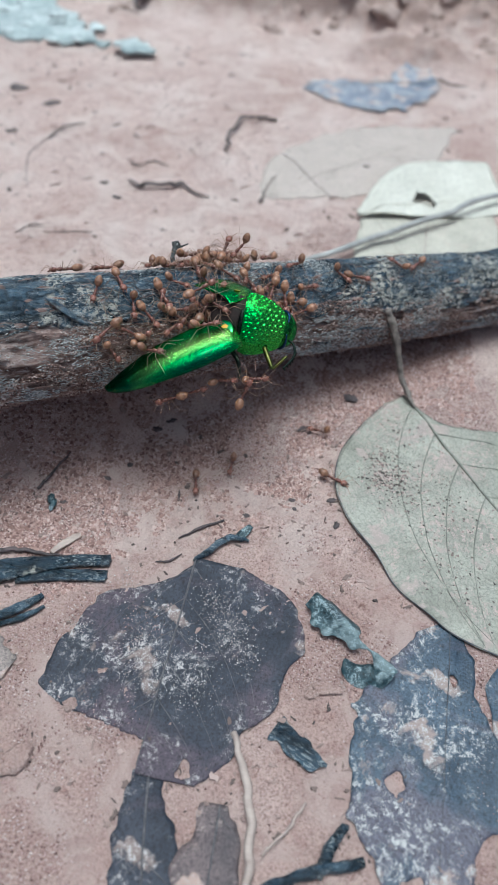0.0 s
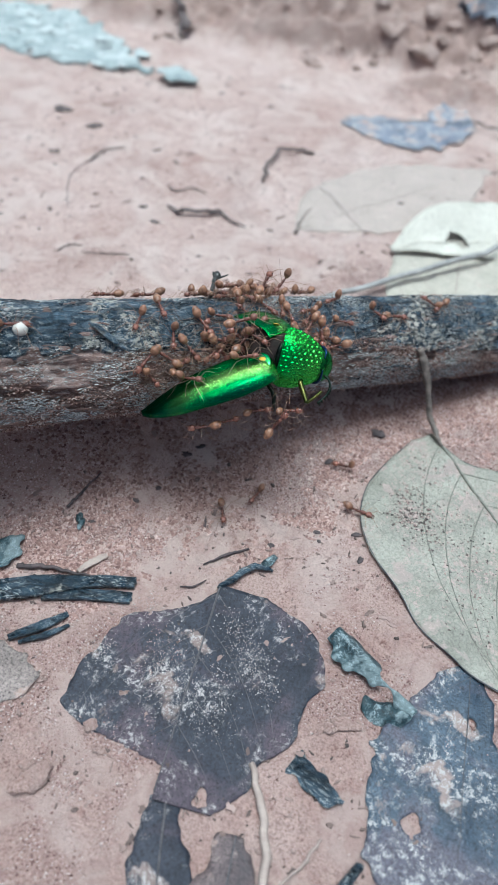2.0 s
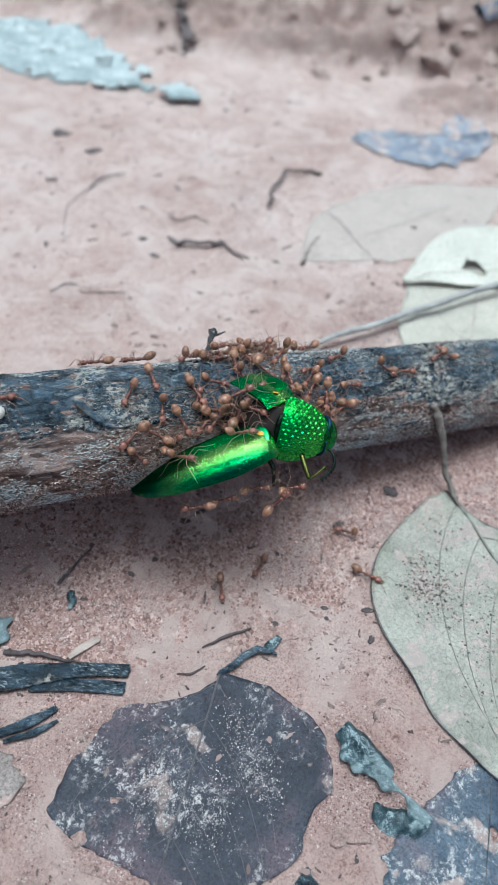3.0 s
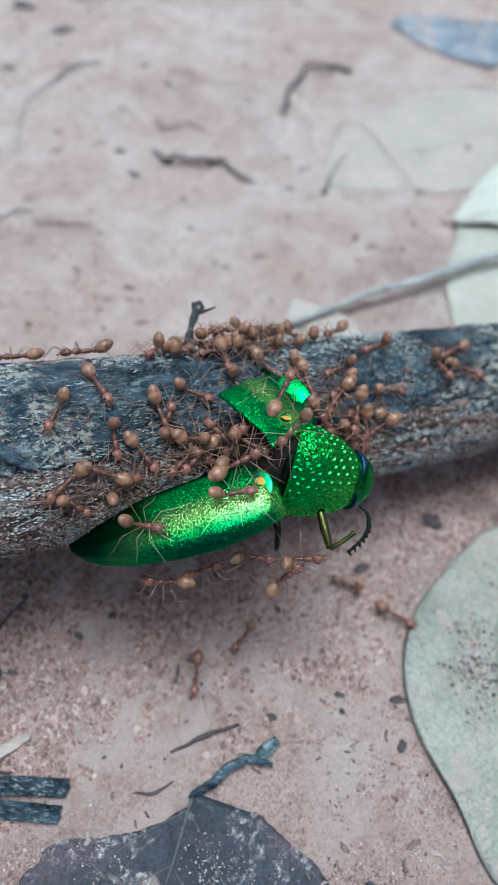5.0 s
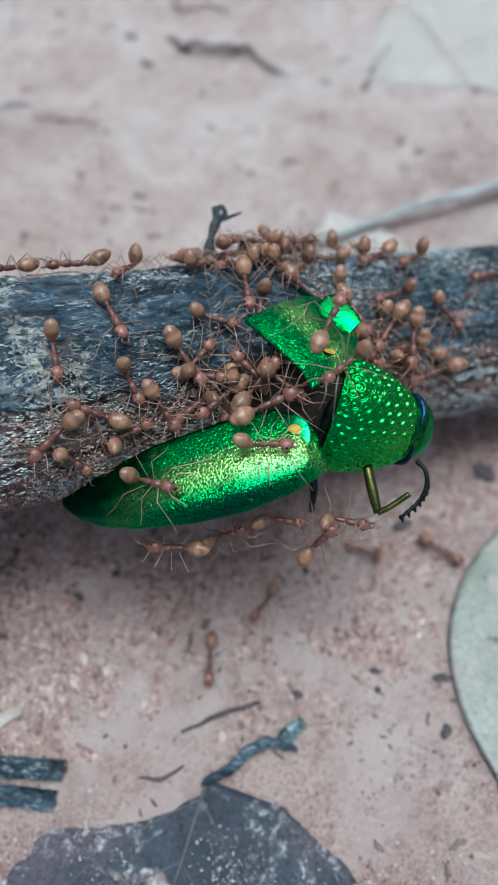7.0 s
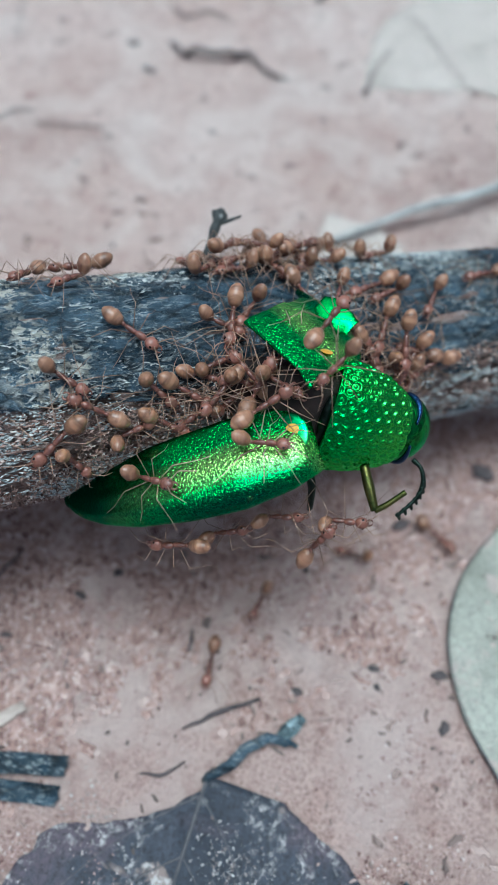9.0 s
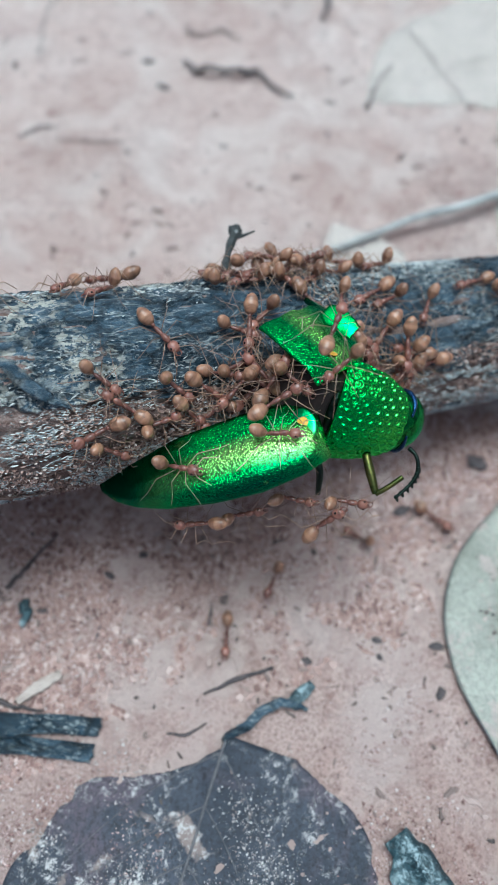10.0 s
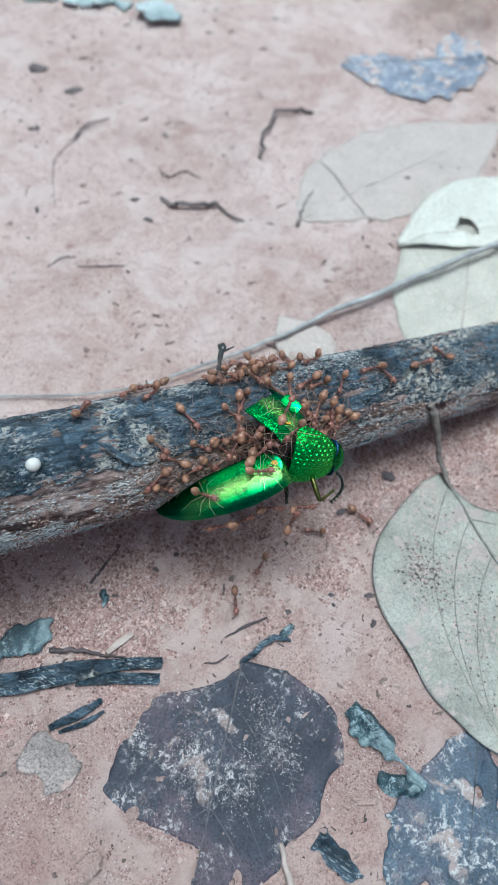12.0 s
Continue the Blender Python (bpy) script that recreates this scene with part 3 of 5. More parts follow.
def build_ground():
    xs, ys = spread_axis(-15, 11, 0.14), spread_axis(3, 50, 0.14)
    X, Y = np.meshgrid(xs, ys, indexing="ij")
    verts = np.stack([X, Y, gz(X, Y)], -1).reshape(-1, 3)
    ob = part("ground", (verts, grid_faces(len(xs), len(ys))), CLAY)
    flip = ob.data
    flip.flip_normals()
    tagged(ob, "smooth pink clay soil with a crumbly reddish surface", "ground", kind="structure")


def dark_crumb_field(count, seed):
    """Coarser reddish-brown crumbs of rotted wood and soil, fallen along the branch; their tone also paints its shade
    browner.
    """
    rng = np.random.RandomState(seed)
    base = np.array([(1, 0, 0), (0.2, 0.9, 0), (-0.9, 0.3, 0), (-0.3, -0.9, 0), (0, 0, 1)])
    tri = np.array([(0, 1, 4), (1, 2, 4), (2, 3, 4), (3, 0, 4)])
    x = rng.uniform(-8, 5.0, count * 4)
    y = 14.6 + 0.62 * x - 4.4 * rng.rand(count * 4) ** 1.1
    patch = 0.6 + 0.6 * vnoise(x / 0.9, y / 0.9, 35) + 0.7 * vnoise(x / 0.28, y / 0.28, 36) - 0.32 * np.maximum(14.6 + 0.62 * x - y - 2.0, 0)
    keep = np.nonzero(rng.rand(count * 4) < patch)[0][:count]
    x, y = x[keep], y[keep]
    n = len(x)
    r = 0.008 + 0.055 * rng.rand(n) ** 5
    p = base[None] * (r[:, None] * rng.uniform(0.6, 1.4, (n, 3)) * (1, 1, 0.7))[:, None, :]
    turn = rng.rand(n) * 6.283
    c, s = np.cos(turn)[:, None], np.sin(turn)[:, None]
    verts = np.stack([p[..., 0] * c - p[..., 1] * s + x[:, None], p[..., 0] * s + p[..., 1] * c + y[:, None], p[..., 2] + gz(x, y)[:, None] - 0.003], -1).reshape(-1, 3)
    ob = part("wood_shade_crumbs", (verts, (tri[None] + 5 * np.arange(n)[:, None, None]).reshape(-1, 3)), SOIL_SHADE_CRUMBS)
    tagged(ob, "reddish-brown crumbs of rotted wood, also painting the branch's shade browner", "soil", kind="stuff")


def crumb_field(count, seed):
    """Crumbs of clay, thick in some patches and thin in others."""
    rng = np.random.RandomState(seed)
    base = np.array([(1, 0, 0), (-0.5, 0.8, 0), (-0.5, -0.8, 0), (0, 0, 1), (0, 0, -0.7)])
    tri = np.array([(0, 1, 3), (1, 2, 3), (2, 0, 3), (1, 0, 4), (2, 1, 4), (0, 2, 4)])
    x, y = rng.uniform(-7.5, 6.0, count * 5), 2.6 + 25.4 * rng.rand(count * 5) ** 1.5
    thick = -0.02 + 1.5 * vnoise(x / 1.5, y / 1.5, 31) + 0.8 * vnoise(x / 0.35, y / 0.35, 32)
    thick += 0.7 * np.exp(-(((y - 11.6 - 0.4 * x) / 1.5) ** 2)) + 0.5 * np.exp(-((x - 0.8) ** 2 + (y - 20.3) ** 2) / 1.8)
    thick = thick * (1 - 0.8 * smooth(y, 14.5, 16.5) * (1 - np.exp(-((x - 0.8) ** 2 + (y - 20.3) ** 2) / 2.5)))
    thick = thick - 0.75 * (1 - smooth(y, 5.5, 7.5))
    keep = np.nonzero(rng.rand(count * 5) < np.maximum(thick, 0.015))[0][:count]
    x, y = x[keep], y[keep]
    n = len(x)
    r = 0.008 + 0.024 * rng.rand(n) ** 2.2
    turn = rng.rand(n) * 6.283
    p = base[None] * (r[:, None] * rng.uniform(0.6, 1.4, (n, 3)) * (1, 1, 0.6))[:, None, :]
    c, s = np.cos(turn)[:, None], np.sin(turn)[:, None]
    verts = np.stack([p[..., 0] * c - p[..., 1] * s + x[:, None], p[..., 0] * s + p[..., 1] * c + y[:, None], p[..., 2] + (gz(x, y) + r * 0.35)[:, None]], -1).reshape(-1, 3)
    faces = (tri[None] + 5 * np.arange(n)[:, None, None]).reshape(-1, 3)
    ob = part("soil_crumbs", (verts, faces), CRUMBS)
    tagged(ob, "loose reddish and pale crumbs of dry clay on the ground", "soil", kind="stuff")


def crumbs_on_leaf(base, turn, height, spots, count, material, label, seed, size=1.0):
    """Crumbs and dust lying on a leaf, gathered round a few spots (along, across, spread)."""
    rng = np.random.RandomState(seed)
    form = np.array([(1, 0, 0), (-0.5, 0.8, 0), (-0.5, -0.8, 0), (0, 0, 1), (0, 0, -0.7)])
    tri = np.array([(0, 1, 3), (1, 2, 3), (2, 0, 3), (1, 0, 4), (2, 1, 4), (0, 2, 4)])
    pick = np.array(spots)[rng.randint(0, len(spots), count)]
    u, v = pick[:, 0] + pick[:, 2] * rng.randn(count) * 0.6, pick[:, 1] + pick[:, 2] * rng.randn(count) * 0.6
    r = size * (0.005 + 0.022 * rng.rand(count) ** 2.6)
    p = form[None] * (r[:, None] * rng.uniform(0.5, 1.5, (count, 3)) * (1, 1, 0.45))[:, None, :]
    c, s = np.cos(u * 91.7)[:, None], np.sin(u * 91.7)[:, None]
    verts = np.stack([p[..., 0] * c - p[..., 1] * s + u[:, None], p[..., 0] * s + p[..., 1] * c + v[:, None], p[..., 2] + (height(u, v) + r * 0.3)[:, None]], -1).reshape(-1, 3)
    ob = part("leaf_dust", (verts, (tri[None] + 5 * np.arange(count)[:, None, None]).reshape(-1, 3)), material, None, "", False)
    ob.matrix_world = at(base[0], base[1], 0, 0, 0, turn)
    tagged(ob, label, "soil", kind="stuff")


def litter_field(count, seed):
    """Flat specks and shreds of rotted litter, strewn over the clay."""
    rng = np.random.RandomState(seed)
    verts, faces = [], []
    for i in range(count):
        back = rng.rand() < 0.52
        x, y = (rng.uniform(-11, 7.5), rng.uniform(16, 34)) if back else (rng.uniform(-5.5, 4), rng.uniform(4.5, 13))
        if float(vnoise(x / 2.5, y / 2.5, 33)) + rng.uniform(-0.6, 0.9) < 0:
            continue
        long, wide = (0.03 + 0.17 * rng.rand() ** 3) * (1.2 if back else 0.7), 0.02 + 0.06 * rng.rand() ** 2
        turn, n = rng.rand() * 6.283, 9
        c, s = math.cos(turn), math.sin(turn)
        base = len(verts)
        for lift, size in ((0.0, 1.0), (0.02 + 0.03 * rng.rand(), 0.75)):
            for j in range(n):
                a = 6.283 * j / n
                k = size * rng.uniform(0.3, 1.3)
                u, v = long * k * math.cos(a), wide * k * math.sin(a) + 0.3 * wide * math.sin(3 * long * k * math.cos(a) / 0.1)
                px, py = x + u * c - v * s, y + u * s + v * c
                verts.append((px, py, float(gz(px, py)) + lift - 0.004))
        faces += [(base + j, base + (j + 1) % n, base + n + (j + 1) % n, base + n + j) for j in range(n)] + [tuple(base + n + j for j in range(n))]
    ob = part("litter_specks", (np.array(verts), faces), LITTER, None, "", False)
    tagged(ob, "scattered brown and black specks of rotted litter", "litter", kind="stuff")


def clod_field(count, seed):
    """Lumps of dry brown soil on the low ridge behind the clay."""
    rng = random.Random(seed)
    lumps = []
    while len(lumps) < count:
        x, y = rng.uniform(-13, 9), rng.uniform(32.5, 43)
        if y + 0.25 * x + 2.5 * float(vnoise(x / 2.2, y / 2.2, 37)) < 36.2:
            continue
        size = 0.14 + 0.55 * rng.random() ** 3
        turn = Euler((rng.uniform(-0.4, 0.4), rng.uniform(-0.4, 0.4), rng.uniform(0, 6.3))).to_matrix().to_4x4()
        lumps.append(moved(rock(size, size * rng.uniform(0.5, 0.95), size * rng.uniform(0.25, 0.5), rng.randint(1, 999)), Matrix.Translation((x, y, float(gz(x, y)) - 0.3 * size)) @ turn))
    ob = part("soil_clods", joined(*lumps), CLOD)
    tagged(ob, "lumps of crumbly brown soil on a low ridge", "soil", kind="stuff")


build_ground()
clod_field(170, 41)
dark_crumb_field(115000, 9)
litter_field(1700, 12)
crumb_field(140000, 5)

# ---- the branch ----
LOG_X = Vector((0.837, 0.5156, -0.1833)).normalized()
LOG_Z = (Vector((0, 0, 1)) - LOG_X.z * LOG_X).normalized()
LOG_Y = LOG_Z.cross(LOG_X)
LOG_AT = Vector((0.0, 14.345, 2.10))
LOG = Matrix.Translation(LOG_AT * CM) @ Matrix((LOG_X, LOG_Y, LOG_Z)).transposed().to_4x4()


def log_bend(s):
    """The branch comes down to the soil beyond both ends of its raised middle."""
    s = np.asarray(s, float)
    return 0.186 * np.maximum(s - 6.3, 0) - 0.034 * np.maximum(-s - 7.8, 0) ** 2


def log_radius(s, a):
    s, a = np.asarray(s, float), np.asarray(a, float)
    r = np.clip(1.0 - 0.018 * s, 0.78, 1.25)
    r = r * (1 + 0.035 * vnoise(s / 3.2, a / 55, 41) + 0.02 * vnoise(s / 1.1, a / 24, 42))
    return r


def log_place(s, a, over=0.0):
    """A point over the branch's surface: s along it, a degrees from its upper side towards the camera's side."""
    r = log_radius(s, a) + over
    return np.stack([np.asarray(s, float) + 0 * r, -r * np.sin(np.radians(a)), r * np.cos(np.radians(a)) + log_bend(s)], -1)


def log_pose(s, a, heading, over=0.0):
    """The pose of something that stands on the branch; heading 0 points along it, 90 up and over it."""
    n = math.cos(radians(a)) * LOG_Z - math.sin(radians(a)) * LOG_Y
    up = math.sin(radians(a)) * LOG_Z + math.cos(radians(a)) * LOG_Y
    f = math.cos(radians(heading)) * LOG_X + math.sin(radians(heading)) * up
    p = LOG @ (Vector(log_place(s, a, over)) * CM)
    return Matrix.Translation(p) @ Matrix((f, n.cross(f), n)).transposed().to_4x4()


def build_branch():
    ob = thing("branch", LOG, "fallen branch with dark flaking bark over brown fibrous wood", "branch")
    ss = np.concatenate([np.arange(-20, -7, 0.25), np.arange(-7, 7, 0.045), np.arange(7, 15, 0.25)])
    aa = np.linspace(-180, 180, 150, endpoint=False)
    S, A = np.meshgrid(ss, aa, indexing="ij")
    fibre = 0.06 * vnoise(S / 1.3, A / 6, 51) + 0.06 * vnoise(S / 0.4, A / 3.4, 52) + 0.045 * vnoise(S / 0.14, A / 3.6, 53)
    split = -0.10 * smooth(vnoise(S / 2.6, A / 9.0, 54), 0.45, 0.8)
    ends = np.where((S < ss[0] + 0.1) | (S > ss[-1] - 0.1), -0.3, 0)
    verts = log_place(S, A, fibre + split + ends - 0.03).reshape(-1, 3)
    faces = grid_faces(len(ss), len(aa), True)
    faces += [tuple(range(len(aa)))[::-1], tuple(range((len(ss) - 1) * len(aa), len(ss) * len(aa)))]
    part("wood", (verts, faces), WOOD, ob)
    # bark: over the back and the top, down to a torn edge on the front
    ba = np.linspace(-150, 78, 170)
    S, A = np.meshgrid(ss, ba, indexing="ij")
    edge = 53 + 15 * smooth(S, -0.5, 2.0) + 13 * vnoise(S / 2.2, 0 * S, 61) + 7 * vnoise(S / 0.5, A / 30, 62) + 4 * vnoise(S / 0.15, A / 9, 63)
    hold = smooth(edge - A, -1.5, 2.5) * smooth(A + 138 + 8 * vnoise(S / 0.7, 0 * S, 64), 0, 4)
    crack = smooth(np.abs(vnoise(S / 0.34, A / 6.0, 65)), 0.0, 0.2) * smooth(np.abs(vnoise(S / 0.7, A / 3.4, 68)), 0.0, 0.15)
    plate = 0.045 + 0.022 * vnoise(S / 0.5, A / 9, 66) + 0.014 * vnoise(S / 0.14, A / 3.4, 67)
    over = -0.20 + (0.20 + plate) * hold - 0.05 * (1 - crack) * hold
    verts = log_place(S, A, over).reshape(-1, 3)
    part("bark", (verts, grid_faces(len(ss), len(ba))), BARK, ob, "blue-black bark, finely cracked, with pale flecks")
    # splinters standing off along the torn edge
    rng = random.Random(4)
    for i in range(26):
        s, a = rng.uniform(-6.5, 6), rng.uniform(42, 100)
        run = rng.uniform(0.4, 1.3)
        line = [log_place(s + run * u, a + 3 * rng.uniform(-1, 1), 0.02 + 0.05 * math.sin(3.1 * u)) for u in (0, 0.35, 0.7, 1)]
        part("splinter", tube(line, [0.012, 0.03, 0.022, 0.006], 10, 5, 0.3, i, 0.5), WOOD if i % 3 else BARK, ob)
    # a curled strip of bark
    line = [log_place(-4.9, 14, 0.03), log_place(-4.78, 24, 0.12), log_place(-4.6, 34, 0.12), log_place(-4.3, 44, 0.04)]
    part("bark_strip", tube(line, [0.05, 0.09, 0.08, 0.02], 16, 8, 0.2, 9, 0.4), BARK, ob)
    return ob


build_branch()


def on_branch_field(name, count, span, sizes, thick, zone, material, label, seed):
    """Flakes or crumbs stuck on the branch between two angles, thick in patches; sizes: along it and across it."""
    rng = np.random.RandomState(seed)
    form = np.array([(1, 0, 0), (0.1, 0.9, 0), (-1, 0.15, 0), (-0.1, -0.9, 0), (0, 0, 1)])
    tri = np.array([(0, 1, 4), (1, 2, 4), (2, 3, 4), (3, 0, 4)])
    s, a = rng.uniform(-7.5, 6.8, count * 4), rng.uniform(*span, count * 4)
    patch = zone + 0.9 * vnoise(s / 0.9, a / 22, seed + 1) + 0.5 * vnoise(s / 0.3, a / 7, seed + 2)
    keep = np.nonzero(rng.rand(count * 4) < patch)[0][:count]
    s, a = s[keep], a[keep]
    n = len(s)
    along, across = sizes[0] * (0.3 + rng.rand(n) ** 2), sizes[1] * (0.4 + rng.rand(n))
    u = form[None, :, 0] * along[:, None] * rng.uniform(0.6, 1.3, (n, 5))
    w = form[None, :, 1] * across[:, None] * rng.uniform(0.6, 1.3, (n, 5)) + u * rng.uniform(-0.5, 0.5, n)[:, None]
    S, A = s[:, None] + u, a[:, None] + np.degrees(w / 1.05)
    verts = log_place(S, A, 0.052 + thick * form[None, :, 2] * rng.uniform(0.5, 1.2, (n, 1)) - 0.004).reshape(-1, 3)
    ob = part(name, (verts, (tri[None] + 5 * np.arange(n)[:, None, None]).reshape(-1, 3)), material, None, "", False)
    ob.matrix_world = LOG
    tagged(ob, label, "bark", kind="stuff")


# pale flakes, partly standing in for glints on the wet bark
on_branch_field("bark_flecks", 11000, (-45, 66), (0.038, 0.008), 0.012, 0.05, BARK_FLECKS, "small pale flakes and painted glints on the blue-black bark", 311)
on_branch_field("wood_flecks", 13000, (52, 118), (0.06, 0.009), 0.016, 0.35, BARK_FLECKS, "pale torn fibres on the bare wood of the branch", 321)
on_branch_field("wood_dust", 14000, (45, 128), (0.03, 0.013), 0.03, 0.32, WOOD_DUST, "reddish crumbs stuck on the bare wood of the branch", 331)


def build_peg():
    base, tip = LOG @ (Vector(log_place(-2.2, -34, -0.06)) * CM) / CM, Vector((-2.07, 14.72, 3.36))
    line = [Vector((0, 0, 0)), (tip - base) * 0.55 + Vector((-0.03, 0, 0.02)), tip - base]
    ob = thing("twig_stub", Matrix.Translation(base * CM), "short black twig stub standing on the branch", "twig")
    part("stub", tube(line, [0.08, 0.048, 0.055], 18, 9, 0.35, 3), PEG, ob)
    t = line[2]
    part("knob", moved(rock(0.085, 0.075, 0.08, 7), Matrix.Translation(t - Vector((0, 0, 0.05)))), PEG, ob, "knobbly broken tip")
    part("core", moved(rock(0.024, 0.02, 0.02, 11), Matrix.Translation(t + Vector((0.02, -0.055, 0.02)))), GREY_STICK, ob, "pale core of the broken tip")
    part("spur", tube([t * 0.86, t * 0.95 + Vector((0.12, 0, 0.0)), t + Vector((0.24, 0.02, 0.03))], [0.03, 0.022, 0.012], 10, 6, 0.2, 5), PEG, ob)


build_peg()
egg = part("seed", ball(0, 0, 0.07, 0.13, 0.12, 0.12, 14, 18), EGG)
egg.matrix_world = log_pose(-6.15, 20, 0, 0.03)
tagged(egg, "small round white seed on the bark", "seed")

# ---- large leaves on the soil ----
dark_leaf, dark_height = leaf("dark_leaf", (-0.85, 9.28), -95, 4.0, [0.05, 0.14, 0.36, 0.92, 1.5, 1.6, 1.7, 1.83, 1.92, 1.96, 1.95, 2.0, 2.05, 1.3, -0.4, -0.1, 0],
     [0.9, 1.6, 1.93, 2.08, 2.17, 2.2, 2.3, 2.16, 2.05, 2.06, 2.07, 1.8, 1.45, 1.43, 1.42, 1.2, 0.9], DARK_LEAF,
     "large rotting leaf, grey-purple, torn and dusted with soil", 0.08, seed=3, veins=5, holes=[(3.75, 0.75, 0.15), (1.66, 2.42, 0.13)], rib=0.022, lift=0.035, step=0.055, vein_material=VEIN_MID)
crumbs_on_leaf((-0.85, 9.28), -95, dark_height, [(1.1, 0.75, 0.32), (1.35, 1.05, 0.32), (1.75, 1.3, 0.3), (1.8, 0.5, 0.35), (1.9, -0.6, 0.3), (1.75, -1.75, 0.22), (0.75, -1.2, 0.3), (2.4, -0.5, 0.3), (2.5, 0.6, 0.4), (0.7, 0.5, 0.3)], 2600, PALE_CRUMBS,
               "pale dust and grit on the rotting leaf", 3, 0.75)
leaf("torn_leaf", (-0.98, 5.4), -83, 2.8, [0.25, 0.42, 0.52, 0.56, 0.6, 0.5, 0.3], [0.1, 0.28, 0.45, 0.62, 0.66, 0.6, 0.3], DARK_LEAF,
     "torn blue-grey leaf rotting into the soil", 0.10, seed=9, veins=2, rib=0.022, lift=0.03, vein_material=VEIN_MID)
leaf("torn_leaf", (0.2, 5.0), -92, 2.4, [0.2, 0.42, 0.5, 0.5, 0.45, 0.3], [0.1, 0.35, 0.45, 0.5, 0.45, 0.3], PURPLE_LEAF,
     "torn purple-brown leaf half covered by clay", 0.10, seed=10, veins=1, rib=0.016, lift=0.03, vein_material=VEIN_MID)
leaf("slate_leaf", (3.95, 8.6), -96, 5.6, [0.1, 0.62, 1.08, 1.22, 1.6, 1.5, 1.35, 1.4, 1.2, 0.95, 0.6, 0.05],
     [0.1, 0.42, 0.56, 0.5, 0.9, 1.7, 1.7, 0.5, 0.45, 0.55, 0.4, 0.05], BLUE_LEAF,
     "large slate-blue decaying leaf with split edges", 0.15, seed=14, veins=2, rib=0.010, lift=0.035, step=0.06, holes=[(1.15, 0.1, 0.1), (3.0, -0.75, 0.16), (4.5, -0.35, 0.2)])
leaf("slate_scrap", (4.85, 7.8), -94, 1.5, [0.2, 0.32, 0.3, 0.26, 0.1], [0.3, 0.5, 0.6, 0.5, 0.2], BLUE_LEAF,
     "broken-off piece of slate-blue leaf on the clay", 0.06, seed=15, veins=1, rib=0.010, lift=0.03, step=0.06)
grey_leaf, grey_height = leaf("grey_leaf", (3.25, 14.35), -55.2, 8.2, [0.3, 1.7, 2.28, 2.6, 2.82, 2.89, 2.93, 2.88, 2.84, 2.87, 2.94, 2.82, 2.7, 2.63, 2.4, 2.1, 1.75, 1.3, 0.9, 0.5, 0.05],
     [0.02, 0.03, 0.1, 0.3, 1.0, 1.6, 2.0, 2.3, 2.5, 2.6, 2.6, 2.5, 2.3, 2.1, 1.9, 1.6, 1.3, 0.9, 0.6, 0.3, 0.05], GREY_LEAF,
     "broad grey-green dry leaf with fine dark veins and dirt", 0.02, seed=21, veins=7, vein_material=VEIN_PALE, rib=0.034, lift=0.07, bow=-0.28, spread=58, step=0.07, shadow_margin=True)


def build_leaf_stalk():
    """The grey leaf's stalk leans against the branch."""
    inv = at(3.25, 14.35, 0, 0, 0, -55.2).inverted()
    top = LOG @ (Vector(log_place(2.35, 62, 0.06)) * CM) / CM
    mid = LOG @ (Vector(log_place(2.52, 84, 0.14)) * CM) / CM
    points = [top, mid, Vector((2.95, 14.62, 1.05)), Vector((3.12, 14.5, 0.5)), Vector((3.27, 14.33, 0.30)), Vector((3.36, 14.12, 0.20)), Vector((3.48, 13.9, 0.17))]
    line = [tuple((inv @ (p * CM)) / CM) for p in points]
    part("stalk", tube(line, [0.075, 0.085, 0.065, 0.065, 0.06, 0.05, 0.03], 60, 9, 0.45, 3), BROWN_STALK, grey_leaf, "rough brown stalk")


build_leaf_stalk()
crumbs_on_leaf((3.25, 14.35), -55.2, grey_height, [(2.0, -1.6, 0.5), (2.4, -1.9, 0.45), (1.6, -1.9, 0.35), (3.4, -1.5, 0.8), (4.6, -1.9, 0.8), (2.6, -0.8, 0.6), (0.9, -0.8, 0.5), (1.4, -1.5, 0.3), (1.9, -2.1, 0.3), (2.0, -1.7, 0.3)], 1700, DARK_CRUMBS,
               "dark specks of dirt on the grey-green leaf", 5, 1.45)
leaf("clay_covered_leaf", (-0.95, 22.4), 42, 8.6, [0.02, 0.7, 1.3, 1.7, 1.9, 1.8, 1.4, 0.7, 0.05], [0.05, 1.3, 1.9, 2.2, 2.3, 2.0, 1.5, 0.8, 0.05], FILM_LEAF,
     "thin grey leaf half sunk into the clay", 0.1, seed=31, veins=3, vein_material=FILM_VEIN, rib=0.010, lift=0.02, step=0.1)


def pale_curl(u, v):
    """One long side of the leaf is lifted and rolled back."""
    return 0.55 * smooth(v, -0.4, 1.6) + 0.10 * np.sin(u * 1.3)


leaf("dull_leaf", (3.7, 17.4), 84, 6.8, [1.7, 2.0, 2.15, 2.15, 2.1, 1.9, 1.5], [1.0, 1.6, 2.0, 2.0, 1.95, 1.85, 1.5], DULL_LEAF,
     "flat cream-grey dead leaf reaching under the stick", 0.03, seed=34, veins=3, vein_material=PALE_STEM, rib=0.02, lift=0.05, step=0.1)
leaf("pale_leaf", (2.1, 21.75), 24, 4.9, [0.05, 0.25, 0.55, 0.7, 0.8, 0.9, 0.8], [0.15, 0.8, 1.3, 1.6, 1.7, 1.6, 1.2], PALE_LEAF,
     "curled pale cream leaf with a dark hole, behind the branch", 0.03, holes=[(2.15, 0.25, 0.2), (2.3, 0.02, 0.2), (1.95, 0.1, 0.15)], seed=35, veins=2, vein_material=DULL_LEAF, rib=0.015, lift=0.14, curl=pale_curl, step=0.09)
